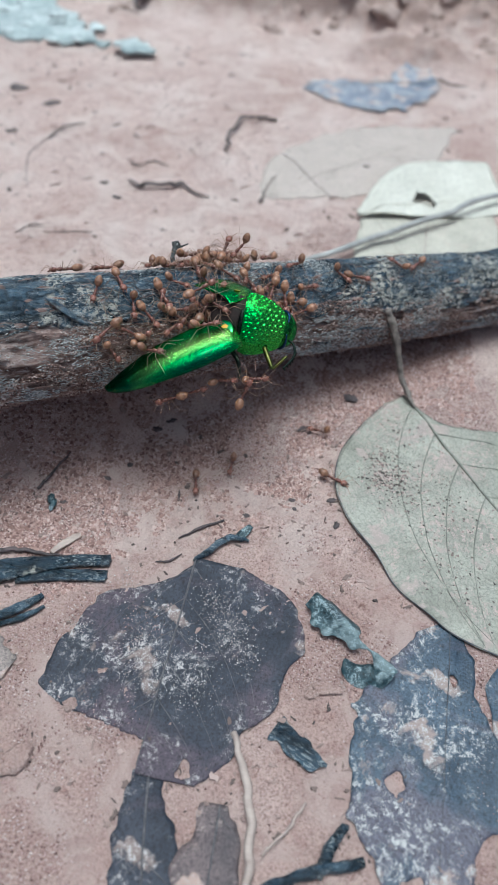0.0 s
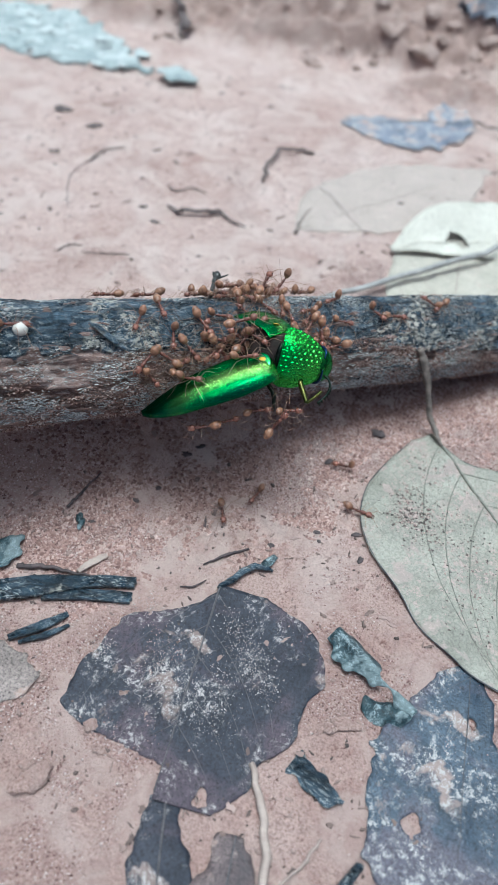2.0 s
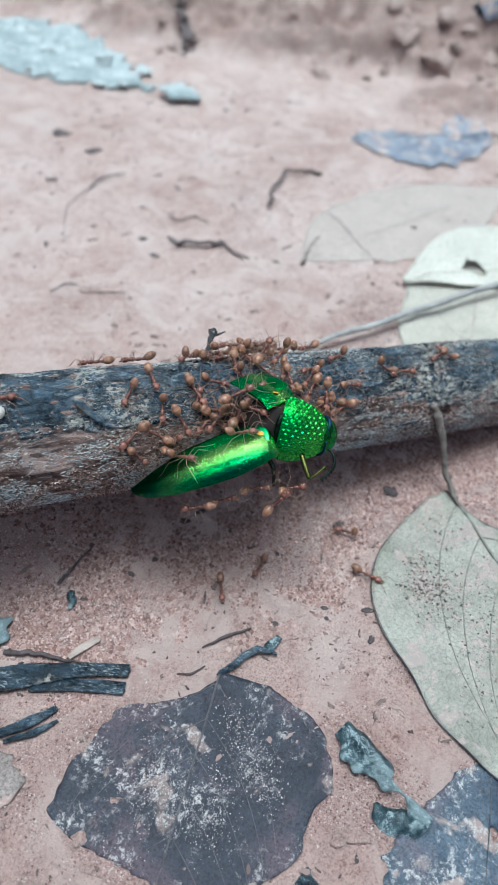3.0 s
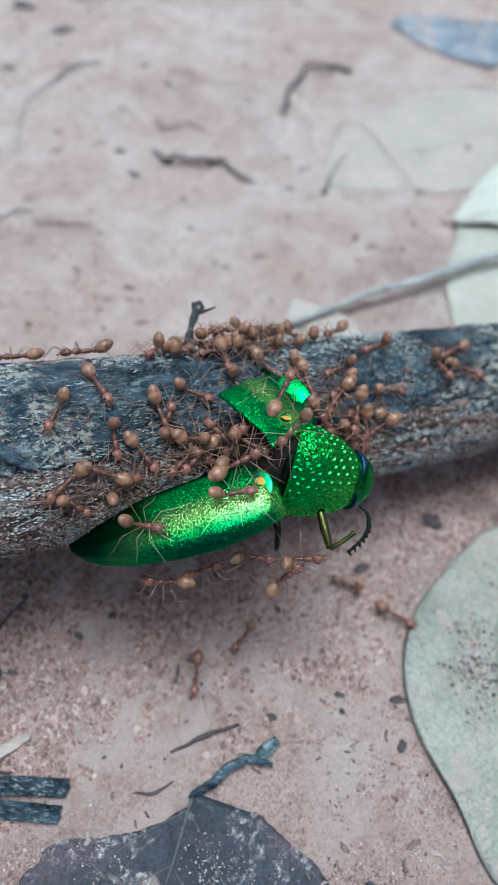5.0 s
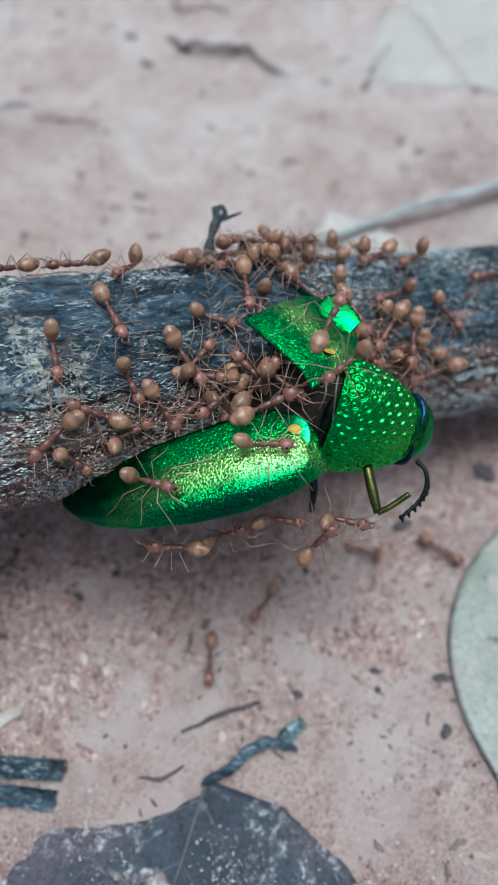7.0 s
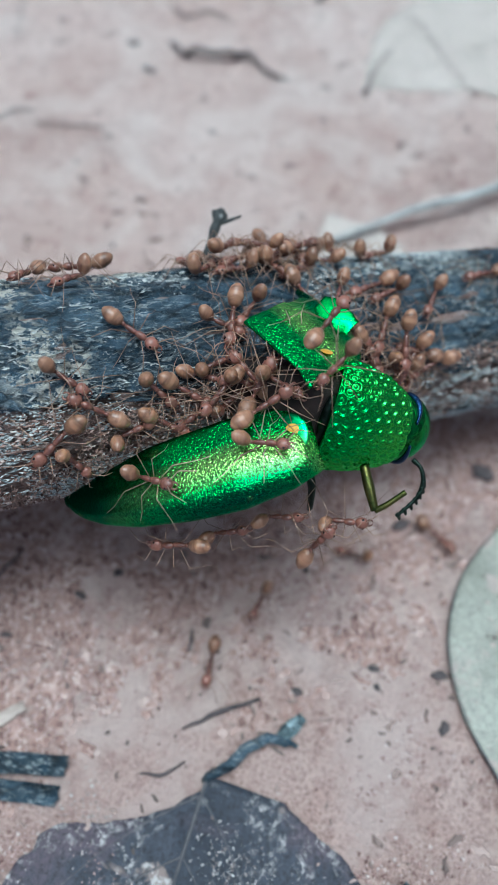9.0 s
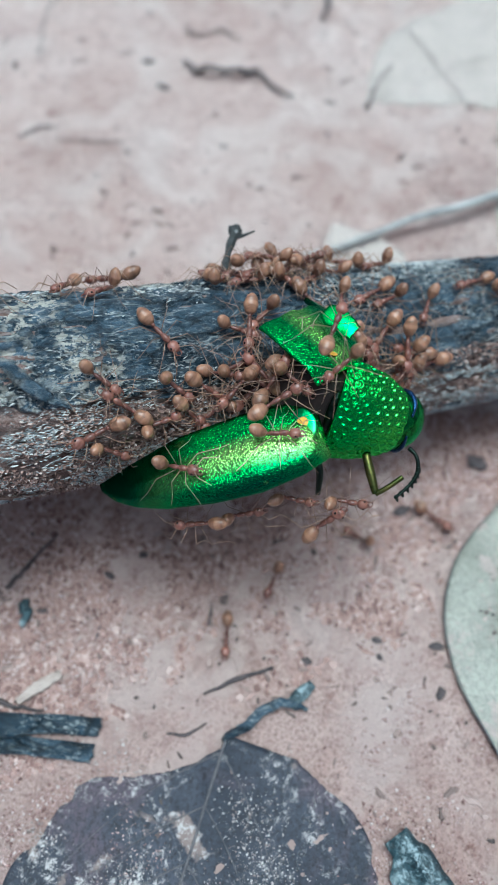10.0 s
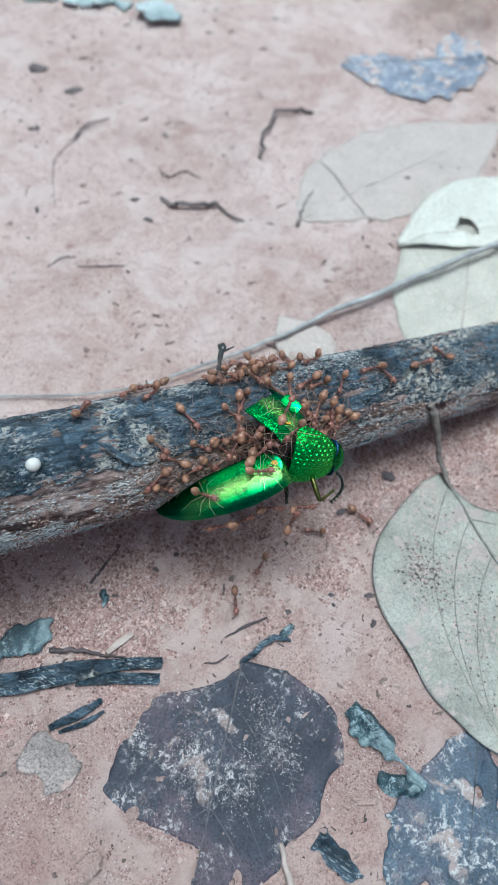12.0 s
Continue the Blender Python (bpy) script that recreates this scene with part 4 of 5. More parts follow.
leaf("brown_leaf", (0.3, 16.9), 128, 2.2, [0.4, 0.7, 0.75, 0.6, 0.1], [0.3, 0.6, 0.7, 0.5, 0.1], FILM_LEAF,
     "small grey-brown leaf scrap behind the branch", 0.06, seed=37, veins=0, vein_material=BROWN_STALK, lift=0.1)
leaf("far_blue_leaf", (4.95, 31.95), 193, 5.2, [0.7, 1.5, 0.6, 0.3, 0.5, 0.55, 0.05], [0.5, 1.7, 2.2, 2.4, 2.0, 1.4, 0.1], FAR_BLUE_LEAF,
     "blue-grey dead leaf lying flat on the clay", 0.25, holes=[(1.9, -0.45, 0.3)], seed=41, veins=2, vein_material=VEIN_DARK, rib=0.02, lift=0.08, step=0.1)
leaf("blue_scrap", (6.6, 41.5), 200, 2.4, [0.5, 1.4, 1.8, 1.2, 0.2], [0.4, 1.2, 1.6, 1.0, 0.2], FAR_BLUE_LEAF,
     "crumpled blue-grey leaf scrap on the clay", 0.25, seed=43, veins=0, lift=0.4, step=0.13)
leaf("blue_scrap", (2.6, 48.5), 262, 4.6, [0.5, 1.3, 1.4, 1.0, 0.2], [0.4, 1.2, 1.0, 0.9, 0.2], FAR_BLUE_LEAF,
     "crumpled blue-grey leaf scrap beside a clay ridge", 0.25, seed=44, veins=0, lift=0.5, step=0.14)


def flake_curl(u, v):
    return 0.10 * vnoise(u / 1.2, v / 1.2, 77) + 0.06 * vnoise(u / 0.4, v / 0.4, 78)


flake, flake_height = leaf("lichen_flake", (-8.3, 32.7), 153, 12.0, [0.1, 1.0, 1.7, 2.2, 2.5, 2.4, 1.6, 0.4], [0.1, 0.9, 1.7, 2.2, 2.2, 2.0, 1.5, 0.4], LICHEN,
     "long flake of bark crusted with blue-grey lichen", 0.3, seed=47, veins=0, lift=0.16, curl=flake_curl, step=0.12, thick=0.12)
rng = random.Random(15)
for i in range(34):
    u, v = rng.uniform(0.8, 10.5), rng.uniform(-1.7, 1.7)
    if abs(v) < 0.8 + 0.9 * math.sin(math.pi * u / 12):
        size = rng.uniform(0.12, 0.45)
        part("lichen_crust", moved(rock(size, size * rng.uniform(0.4, 0.9), 0.07, 200 + i), Matrix.Translation((u, v, float(flake_height(u, v)) - 0.02))), LICHEN_CRUST, flake, "pale lichen crust")
leaf("bark_crumb", (-6.2, 32.2), 170, 2.0, [0.1, 0.6, 0.7, 0.5, 0.1], [0.1, 0.4, 0.6, 0.4, 0.1], LICHEN,
     "small crumbling scrap of lichened bark", 0.25, seed=48, veins=0, lift=0.35, curl=flake_curl, step=0.1, thick=0.1)
leaf("teal_leaf", (1.42, 8.65), -42, 1.95, [0.04, 0.24, 0.30, 0.14, 0.20, 0.09, 0.11, 0.03], [0.03, 0.12, 0.06, 0.13, 0.06, 0.10, 0.07, 0.02], TEAL,
     "folded blackish teal leaf scrap with a pale patch", 0.14, seed=52, veins=0, rib=0.028, lift=0.16, curl=lambda u, v: 0.14 * np.exp(-((v - 0.05) ** 2) / 0.02), step=0.05)
leaf("teal_leaf", (2.0, 7.45), -10, 0.85, [0.05, 0.22, 0.26, 0.2, 0.05], [0.04, 0.14, 0.18, 0.14, 0.04], TEAL,
     "small crumpled blackish teal leaf scrap", 0.11, seed=53, veins=0, lift=0.1, curl=lambda u, v: 0.12 * vnoise(u / 0.25, v / 0.25, 9), step=0.05)
leaf("bark_scrap", (0.92, 6.25), -30, 1.0, [0.16, 0.2, 0.29, 0.22, 0.26, 0.12], [0.2, 0.24, 0.18, 0.27, 0.16, 0.18], BLACK_STICK,
     "little piece of black fibrous bark", 0.12, seed=55, veins=0, rib=0.014, lift=0.06, step=0.05, spread=8)
leaf("leaf_scrap", (-4.75, 7.1), -20, 1.15, [0.2, 0.45, 0.5, 0.45, 0.2], [0.2, 0.45, 0.45, 0.35, 0.1], SCRAP_LEAF,
     "grey-brown leaf scrap, soft and soil-stained", 0.26, seed=56, veins=0, rib=0.014, lift=0.06, step=0.06)
leaf("leaf_scrap", (-5.9, 8.75), 40, 1.5, [0.2, 0.36, 0.36, 0.25, 0.1], [0.2, 0.3, 0.3, 0.22, 0.1], TEAL,
     "dark teal-grey strip of leaf among the sticks", 0.18, seed=57, veins=0, lift=0.1, step=0.06)

# ---- sticks and stems ----
stick("grey_stick", [(-7.8, 14.9, 0.12), (-5.0, 15.35, 0.2), (-2.7, 16.6, 0.22), (-1.2, 17.65, 0.26), (0.5, 18.95, 0.3), (2.3, 20.25, 0.34), (4.2, 21.55, 0.38), (6.0, 23.0, 0.4), (9.0, 24.6, 0.3)],
      [0.025, 0.03, 0.04, 0.055, 0.075, 0.09, 0.09, 0.08, 0.06], GREY_STICK, "long thin grey stick lying behind the branch", n=60)
stick("bent_twig", [(-0.85, 9.2, 0.08), (-0.66, 9.48, 0.11), (-0.36, 9.78, 0.12), (-0.08, 9.86, 0.1), (0.1, 9.82, 0.06)], [0.05, 0.065, 0.07, 0.05, 0.03], BLACK_STICK, "short dark stem at the base of the rotting leaf", "twig", seed=4)
leaf("stem_scale", (-0.15, 9.85), 52, 0.42, [0.06, 0.1, 0.09, 0.04], [0.06, 0.1, 0.09, 0.04], TEAL, "small dark scale on the leaf stem's end", 0.03, seed=58, veins=0, lift=0.08, step=0.03)
slab("black_stick", [(-6.6, 7.95, 0.1), (-5.4, 8.2, 0.12), (-4.2, 8.6, 0.12), (-3.3, 8.87, 0.11), (-2.45, 9.02, 0.08)], [0.42, 0.44, 0.42, 0.24, 0.22], 0.1, BLACK_STICK, "flat blackened stick, mottled grey, split at its end", seed=5)
slab("black_stick", [(-4.1, 8.42, 0.07), (-3.2, 8.62, 0.07), (-2.45, 8.70, 0.06)], [0.16, 0.22, 0.22], 0.08, BLACK_STICK, "short flat blackened sliver beside the split stick", seed=6)
slab("black_stick", [(-4.4, 7.5, 0.06), (-3.9, 7.82, 0.08), (-3.5, 8.15, 0.06)], [0.12, 0.2, 0.10], 0.06, BLACK_STICK, "small flat blackened sliver on the clay", seed=7)
slab("black_stick", [(-4.2, 7.45, 0.05), (-3.75, 7.68, 0.07), (-3.42, 7.95, 0.05)], [0.06, 0.12, 0.05], 0.05, BLACK_STICK, "thin flat blackened sliver on the clay", seed=8)
stick("thin_twig", [(-4.8, 8.95, 0.06), (-4.2, 9.05, 0.08), (-3.7, 9.02, 0.07), (-3.25, 9.05, 0.05)], [0.05, 0.045, 0.03, 0.015], DEBRIS, "thin purplish twig on the clay", seed=9)
slab("wood_chip", [(-3.62, 9.08, 0.05), (-3.4, 9.33, 0.07), (-3.18, 9.55, 0.05)], [0.10, 0.16, 0.12], 0.05, PALE_STEM, "pale chip of wood", "wood chip", seed=10)
stick("thin_twig", [(-1.62, 9.15, 0.03), (-1.35, 9.2, 0.04), (-1.15, 9.38, 0.03)], [0.012, 0.022, 0.01], DEBRIS, "tiny dark forked twig on the clay", seed=11, n=12)
stick("thin_twig", [(-1.28, 9.72, 0.03), (-0.9, 10.0, 0.05), (-0.45, 10.28, 0.03)], [0.015, 0.035, 0.02], DEBRIS, "short dark twig on the clay", seed=12, n=14)
stick("dead_twig", [(0.25, 6.1, 0.06), (0.5, 5.5, 0.09), (0.68, 4.9, 0.1), (0.72, 4.3, 0.1), (0.6, 3.4, 0.08)], [0.05, 0.07, 0.07, 0.07, 0.06], PALE_STEM, "bent pale dead stem", "twig", seed=13)
stick("dead_twig", [(1.5, 5.2, 0.05), (1.25, 4.8, 0.05), (0.9, 4.4, 0.05)], [0.02, 0.03, 0.02], PALE_STEM, "thin pale stem on the clay", "twig", seed=14)
stick("black_stick", [(2.1, 4.95, 0.1), (1.9, 4.6, 0.12), (1.72, 4.2, 0.1)], [0.07, 0.09, 0.07], BLACK_STICK, "stubby blackened stick on the clay", seed=15, kink=0.22)
stick("black_stick", [(0.9, 3.95, 0.1), (1.6, 4.25, 0.12), (2.4, 4.48, 0.1)], [0.06, 0.09, 0.07], BLACK_STICK, "blackened stick by the decaying leaf", seed=16, kink=0.22)
stick("thin_twig", [(-4.3, 10.45, 0.05), (-4.12, 10.75, 0.08), (-3.8, 11.3, 0.05)], [0.03, 0.03, 0.015], DEBRIS, "thin dark twig in the branch's shade", seed=17)
stick("leaf_curl", [(-4.0, 10.4, 0.08), (-3.93, 10.2, 0.1), (-3.88, 10.02, 0.07)], [0.05, 0.09, 0.03], TEAL, "tiny curled black leaf", "leaf", seed=18, flat=0.6, n=12)
stick("hooked_twig", [(-2.3, 24.95, 0.1), (-2.35, 26.05, 0.16), (-2.12, 27.25, 0.18), (-1.5, 27.65, 0.16), (-0.9, 27.85, 0.1)], [0.041, 0.050, 0.054, 0.058, 0.045], FAR_DEBRIS, "dark hooked twig on the pale clay", seed=19, kink=2.2, rough=0.5, n=34)
stick("crooked_twig", [(-5.1, 22.75, 0.08), (-4.6, 22.35, 0.14), (-3.9, 22.50, 0.14), (-3.3, 22.55, 0.12), (-2.9, 22.15, 0.1), (-2.5, 22.05, 0.06)], [0.027, 0.072, 0.063, 0.045, 0.036, 0.018], FAR_DEBRIS, "crooked dark twig on the pale clay", seed=20, kink=2.2, rough=0.5, n=34)
stick("thin_twig", [(-5.5, 24.15, 0.06), (-5.1, 23.75, 0.08), (-4.6, 24.00, 0.08), (-4.1, 23.75, 0.05)], [0.013, 0.027, 0.022, 0.013], FAR_DEBRIS, "thin crooked twig on the clay", seed=21, kink=2.2, rough=0.5, n=34)
stick("thin_twig", [(-7.75, 19.45, 0.05), (-7.4, 19.85, 0.08), (-7.05, 19.95, 0.05)], [0.013, 0.022, 0.009], FAR_DEBRIS, "short dark twig on the clay", seed=22, kink=2.2, rough=0.5, n=34)
stick("thin_twig", [(-6.95, 19.6, 0.05), (-6.3, 19.7, 0.06), (-5.6, 19.85, 0.04)], [0.009, 0.018, 0.009], FAR_DEBRIS, "thin straight twig on the clay", seed=23, kink=2.2, rough=0.5, n=34)
stick("thin_twig", [(-8.15, 21.85, 0.04), (-8.6, 23.25, 0.05), (-8.7, 24.25, 0.06), (-8.2, 25.45, 0.06)], [0.009, 0.013, 0.013, 0.009], FAR_DEBRIS, "thin bent twig on the clay", seed=24, kink=2.2, rough=0.5, n=34)
stick("thin_twig", [(-8.4, 25.05, 0.06), (-8.1, 25.75, 0.12), (-7.5, 26.15, 0.08)], [0.022, 0.036, 0.018], FAR_DEBRIS, "short curved twig on the clay", seed=25, kink=2.2, rough=0.5, n=34)
stick("thin_twig", [(-0.95, 22.15, 0.05), (-0.75, 23.25, 0.07), (-0.55, 23.85, 0.05)], [0.032, 0.018, 0.009], FAR_DEBRIS, "dark splinter beside the sunk leaf", seed=26, kink=2.2, rough=0.5, n=34)
stick("thin_twig", [(-0.55, 25.25, 0.06), (0.0, 24.65, 0.07), (0.6, 23.65, 0.06), (1.25, 22.75, 0.04)], [0.006, 0.013, 0.010, 0.005], FAR_DEBRIS, "thin grey twig over the sunk leaf", seed=27, kink=2.2, rough=0.5, n=34)
stick("thin_twig", [(5.0, 31.65, 0.3), (5.6, 31.25, 0.25), (6.1, 31.55, 0.15)], [0.036, 0.032, 0.018], FAR_DEBRIS, "dark twig beside the blue-grey leaf", seed=28, kink=2.2, rough=0.5, n=34)
stick("bark_curl", [(-9.6, 41.5, 0.5), (-8.9, 39.8, 0.7), (-8.1, 37.8, 0.6), (-7.6, 36.4, 0.3)], [0.135, 0.247, 0.225, 0.090], FAR_DEBRIS, "dark crumbling curl of bark", "bark", seed=29, flat=0.5, kink=2.2, rough=0.5, n=34)


# ---- small stones and bits ----
def bits(rows, name, material, label, category, seed):
    """Rows of (x, y, length, width, turn)."""
    for i, (x, y, a, b, turn) in enumerate(rows):
        ob = part(name, rock(a, b, min(a, b) * 0.45, seed + i), material)
        ob.matrix_world = at(x, y, float(gz(x, y)), 0, 0, turn)
        tagged(ob, label, category, group=label)


bits([(0.86, 10.96, 0.07, 0.05, 20), (0.93, 10.74, 0.045, 0.04, 0), (-0.02, 10.46, 0.075, 0.05, -40), (1.68, 11.07, 0.13, 0.055, 10), (1.80, 10.46, 0.09, 0.06, 60),
      (0.95, 13.0, 0.13, 0.08, 30), (2.0, 14.1, 0.12, 0.16, 70), (-3.75, 10.3, 0.08, 0.04, 10), (-3.0, 11.0, 0.09, 0.05, -20), (-2.6, 11.4, 0.07, 0.05, 40),
      (-1.45, 10.75, 0.03, 0.14, 5), (-2.9, 10.2, 0.025, 0.12, 0), (-2.2, 12.3, 0.10, 0.08, 10), (-1.9, 12.6, 0.12, 0.06, 30)],
     "soil_bit", DEBRIS, "little dark bit of litter in the clay", "litter", 60)
bits([(-5.07, 31.8, 0.10, 0.07, 0), (-2.96, 31.15, 0.13, 0.07, 20), (-9.8, 25.4, 0.21, 0.09, 10), (-6.4, 24.4, 0.06, 0.05, 0), (-5.6, 25.86, 0.08, 0.05, 40), (-9.0, 27.5, 0.30, 0.15, 30),
      (-10.5, 28.5, 0.36, 0.20, 10), (2.3, 24.9, 0.11, 0.07, 0), (5.6, 28.0, 0.12, 0.06, 10), (-5.9, 22.6, 0.13, 0.08, 15), (-5.3, 21.8, 0.15, 0.07, -20), (-3.6, 20.3, 0.07, 0.04, 0), (-1.6, 21.2, 0.06, 0.04, 0)],
     "soil_bit", FAR_DEBRIS, "dark crumb of litter on the pale clay", "litter", 90)
bits([(-3.15, 5.25, 0.34, 0.2, 30), (-2.5, 6.25, 0.12, 0.1, 0), (-2.25, 5.9, 0.1, 0.08, 0), (1.75, 7.05, 0.22, 0.12, 0), (1.5, 6.95, 0.12, 0.09, 30), (-3.6, 6.9, 0.1, 0.08, 0), (1.0, 20.8, 0.09, 0.08, 0), (0.1, 20.2, 0.1, 0.07, 0), (-2.1, 6.9, 0.09, 0.07, 0)],
     "pebble", CLAY, "pale clay pebble half sunk in the ground", "pebble", 120)


# ---- the beetle ----
def frame_of(origin, ahead, up):
    """A pose (in metres) at origin (centimetres) with x ahead and z up."""
    z = Vector(up).normalized()
    x = (Vector(ahead) - Vector(ahead).dot(z) * z).normalized()
    return Matrix.Translation(Vector(origin) * CM) @ Matrix((x, z.cross(x), z)).transposed().to_4x4()


BEETLE_AT, BEETLE_AHEAD, BEETLE_UP = (-0.374, 12.28, 3.48), (0.971, 0.114, -0.208), (0.20, -0.80, 0.56)
BEETLE = frame_of(BEETLE_AT, BEETLE_AHEAD, BEETLE_UP)


def elytron_shape(length, side, cut=1.0, ragged=0.0, wide=1.0):
    """Half of a beetle's back: u from base to tip along -x, v from the suture out over the flank. side: -1 right, 1 left."""
    nu, nv, thick = 70, 36, 0.03
    knots = np.array([0, 0.04, 0.12, 0.3, 0.5, 0.7, 0.84, 0.93, 0.98, 1.0])
    width = np.interp(np.linspace(0, 1, 200), knots, [0.50, 0.585, 0.66, 0.72, 0.685, 0.57, 0.41, 0.26, 0.13, 0.04])
    kern = np.hanning(15) / np.hanning(15).sum()
    width = np.convolve(np.pad(width, 7, "edge"), kern, "valid")
    rise = np.interp(np.linspace(0, 1, 200), [0, 0.06, 0.3, 0.6, 0.85, 1], [0.22, 0.30, 0.36, 0.31, 0.18, 0.05])
    rise = np.convolve(np.pad(rise, 7, "edge"), kern, "valid")
    outer, inner = [], []
    for i in range(nu):
        u = i / (nu - 1)
        k = u * 199
        for j in range(nv):
            v = j / (nv - 1)
            uu = min(u * cut, 1.0)
            end = uu + ragged * u * (vnoise(v * 5, 0.3, 5) * 0.12 + vnoise(v * 14, 0.7, 6) * 0.05)
            kk = min(max(end, 0) * 199, 199)
            w, r = wide * np.interp(kk, range(200), width), np.interp(kk, range(200), rise)
            b = v * 1.72
            y = w * math.sin(min(b, math.pi / 2)) if b < math.pi / 2 else w * (1 - 0.06 * (b - math.pi / 2))
            z = r * (math.cos(b) ** 0.8 if b < 1.45 else 0.18 - 0.75 * (b - 1.45)) if b < math.pi / 2 - 0.12 else r * (0.18 - 0.75 * (b - 1.45))
            drop = -0.10 * smooth(end, 0.5, 1.0) - 0.05 * (1 - smooth(end, 0, 0.06))
            line = 0.006 * math.sin(v * 22) * math.sin(math.pi * v) * (1 - float(smooth(end, 0.75, 1)))
            p = np.array((-length * end, side * y, z + drop + line))
            outer.append(p)
            inner.append(p * (1, 0.955, 1) - (0, 0, thick))
    n = len(outer)
    top, low = grid_faces(nu, nv), [tuple(q + n for q in f[::-1]) for f in grid_faces(nu, nv)]
    rim = []
    loop = [j for j in range(nv)] + [i * nv + nv - 1 for i in range(1, nu)] + [(nu - 1) * nv + j for j in range(nv - 2, -1, -1)] + [i * nv for i in range(nu - 2, 0, -1)]
    for a, b in zip(loop, loop[1:] + loop[:1]):
        rim.append((b, a, a + n, b + n))
    faces = top + low + rim
    if side < 0:
        faces = [f[::-1] for f in faces]
    return np.array(outer + inner), faces


def pronotum_shape():
    """The domed shield behind the head, set all over with round flat-floored pits that have raised rims."""
    nu, nv, gap = 190, 400, 0.096
    rng = np.random.RandomState(8)
    pits = np.array([((i + 0.5 * (j % 2)) * gap + rng.uniform(-0.016, 0.016), j * gap * 0.87 + rng.uniform(-0.016, 0.016), gap * rng.uniform(0.42, 0.54)) for i in range(-1, 12) for j in range(-18, 19)])
    u = np.repeat(np.linspace(0, 1, nu)[:, None], nv, 1)
    b = np.repeat(np.linspace(-1.95, 1.95, nv)[None], nu, 0)
    half = 0.575 * (1 - 0.34 * u**2.4) * (1 - 0.05 * (1 - smooth(u, 0, 0.2)))
    high = 0.40 * (1 - 0.42 * u**2) * (0.88 + 0.12 * smooth(u, 0, 0.3))
    x = 0.74 * u - 0.14 * u * (b / 1.95) ** 2 - 0.07 * (1 - u) * np.cos(b * 0.8)
    y, z = half * np.sin(b) * np.where(np.abs(b) < 1.57, 1, 0.97), high * np.cos(b) - 0.12
    near = np.full(u.shape, 9.0)
    for px, py, pr in pits:
        near = np.minimum(near, np.hypot(0.74 * u - px, b * half * 0.9 - py) / pr)
    fade = smooth(u, 0.0, 0.05) * smooth(1 - u, 0.0, 0.05)
    dent = fade * (-0.014 * (1 - smooth(near, 0.55, 1.0)) + 0.003 * np.exp(-(((near - 1.1) / 0.16) ** 2)) + 0.006 * np.exp(-((near / 0.34) ** 2)))
    dent = dent + 0.006 * vnoise(u * 9, b * 7, 83)
    normal = np.stack([0.25 * u, np.sin(b) * high, np.cos(b) * half], -1)
    normal /= np.linalg.norm(normal, axis=-1)[..., None]
    verts = (np.stack([x, y, z], -1) + normal * dent[..., None]).reshape(-1, 3)
    n = len(verts)
    faces = [f[::-1] for f in grid_faces(nu, nv)]
    faces += [(j, j + 1, n) for j in range(nv - 1)] + [((nu - 1) * nv + j + 1, (nu - 1) * nv + j, n + 1) for j in range(nv - 1)]
    return np.vstack([verts, [(0.02, 0, -0.2), (0.70, 0, -0.2)]]), faces


def dots(n, cx, cy, r, z):
    """A little low dome."""
    verts = [(cx + r * math.cos(6.283 * j / n) * k, cy + r * 0.9 * math.sin(6.283 * j / n) * k, z - 0.012 * k * k) for k in (1.0, 0.7, 0.35) for j in range(n)] + [(cx, cy, z)]
    faces = grid_faces(3, n, True) + [(2 * n + j, 2 * n + (j + 1) % n, 3 * n) for j in range(n)]
    return np.array(verts), faces


def local(points):
    inv = BEETLE.inverted()
    return [tuple((inv @ (Vector(p) * CM)) / CM) for p in points]


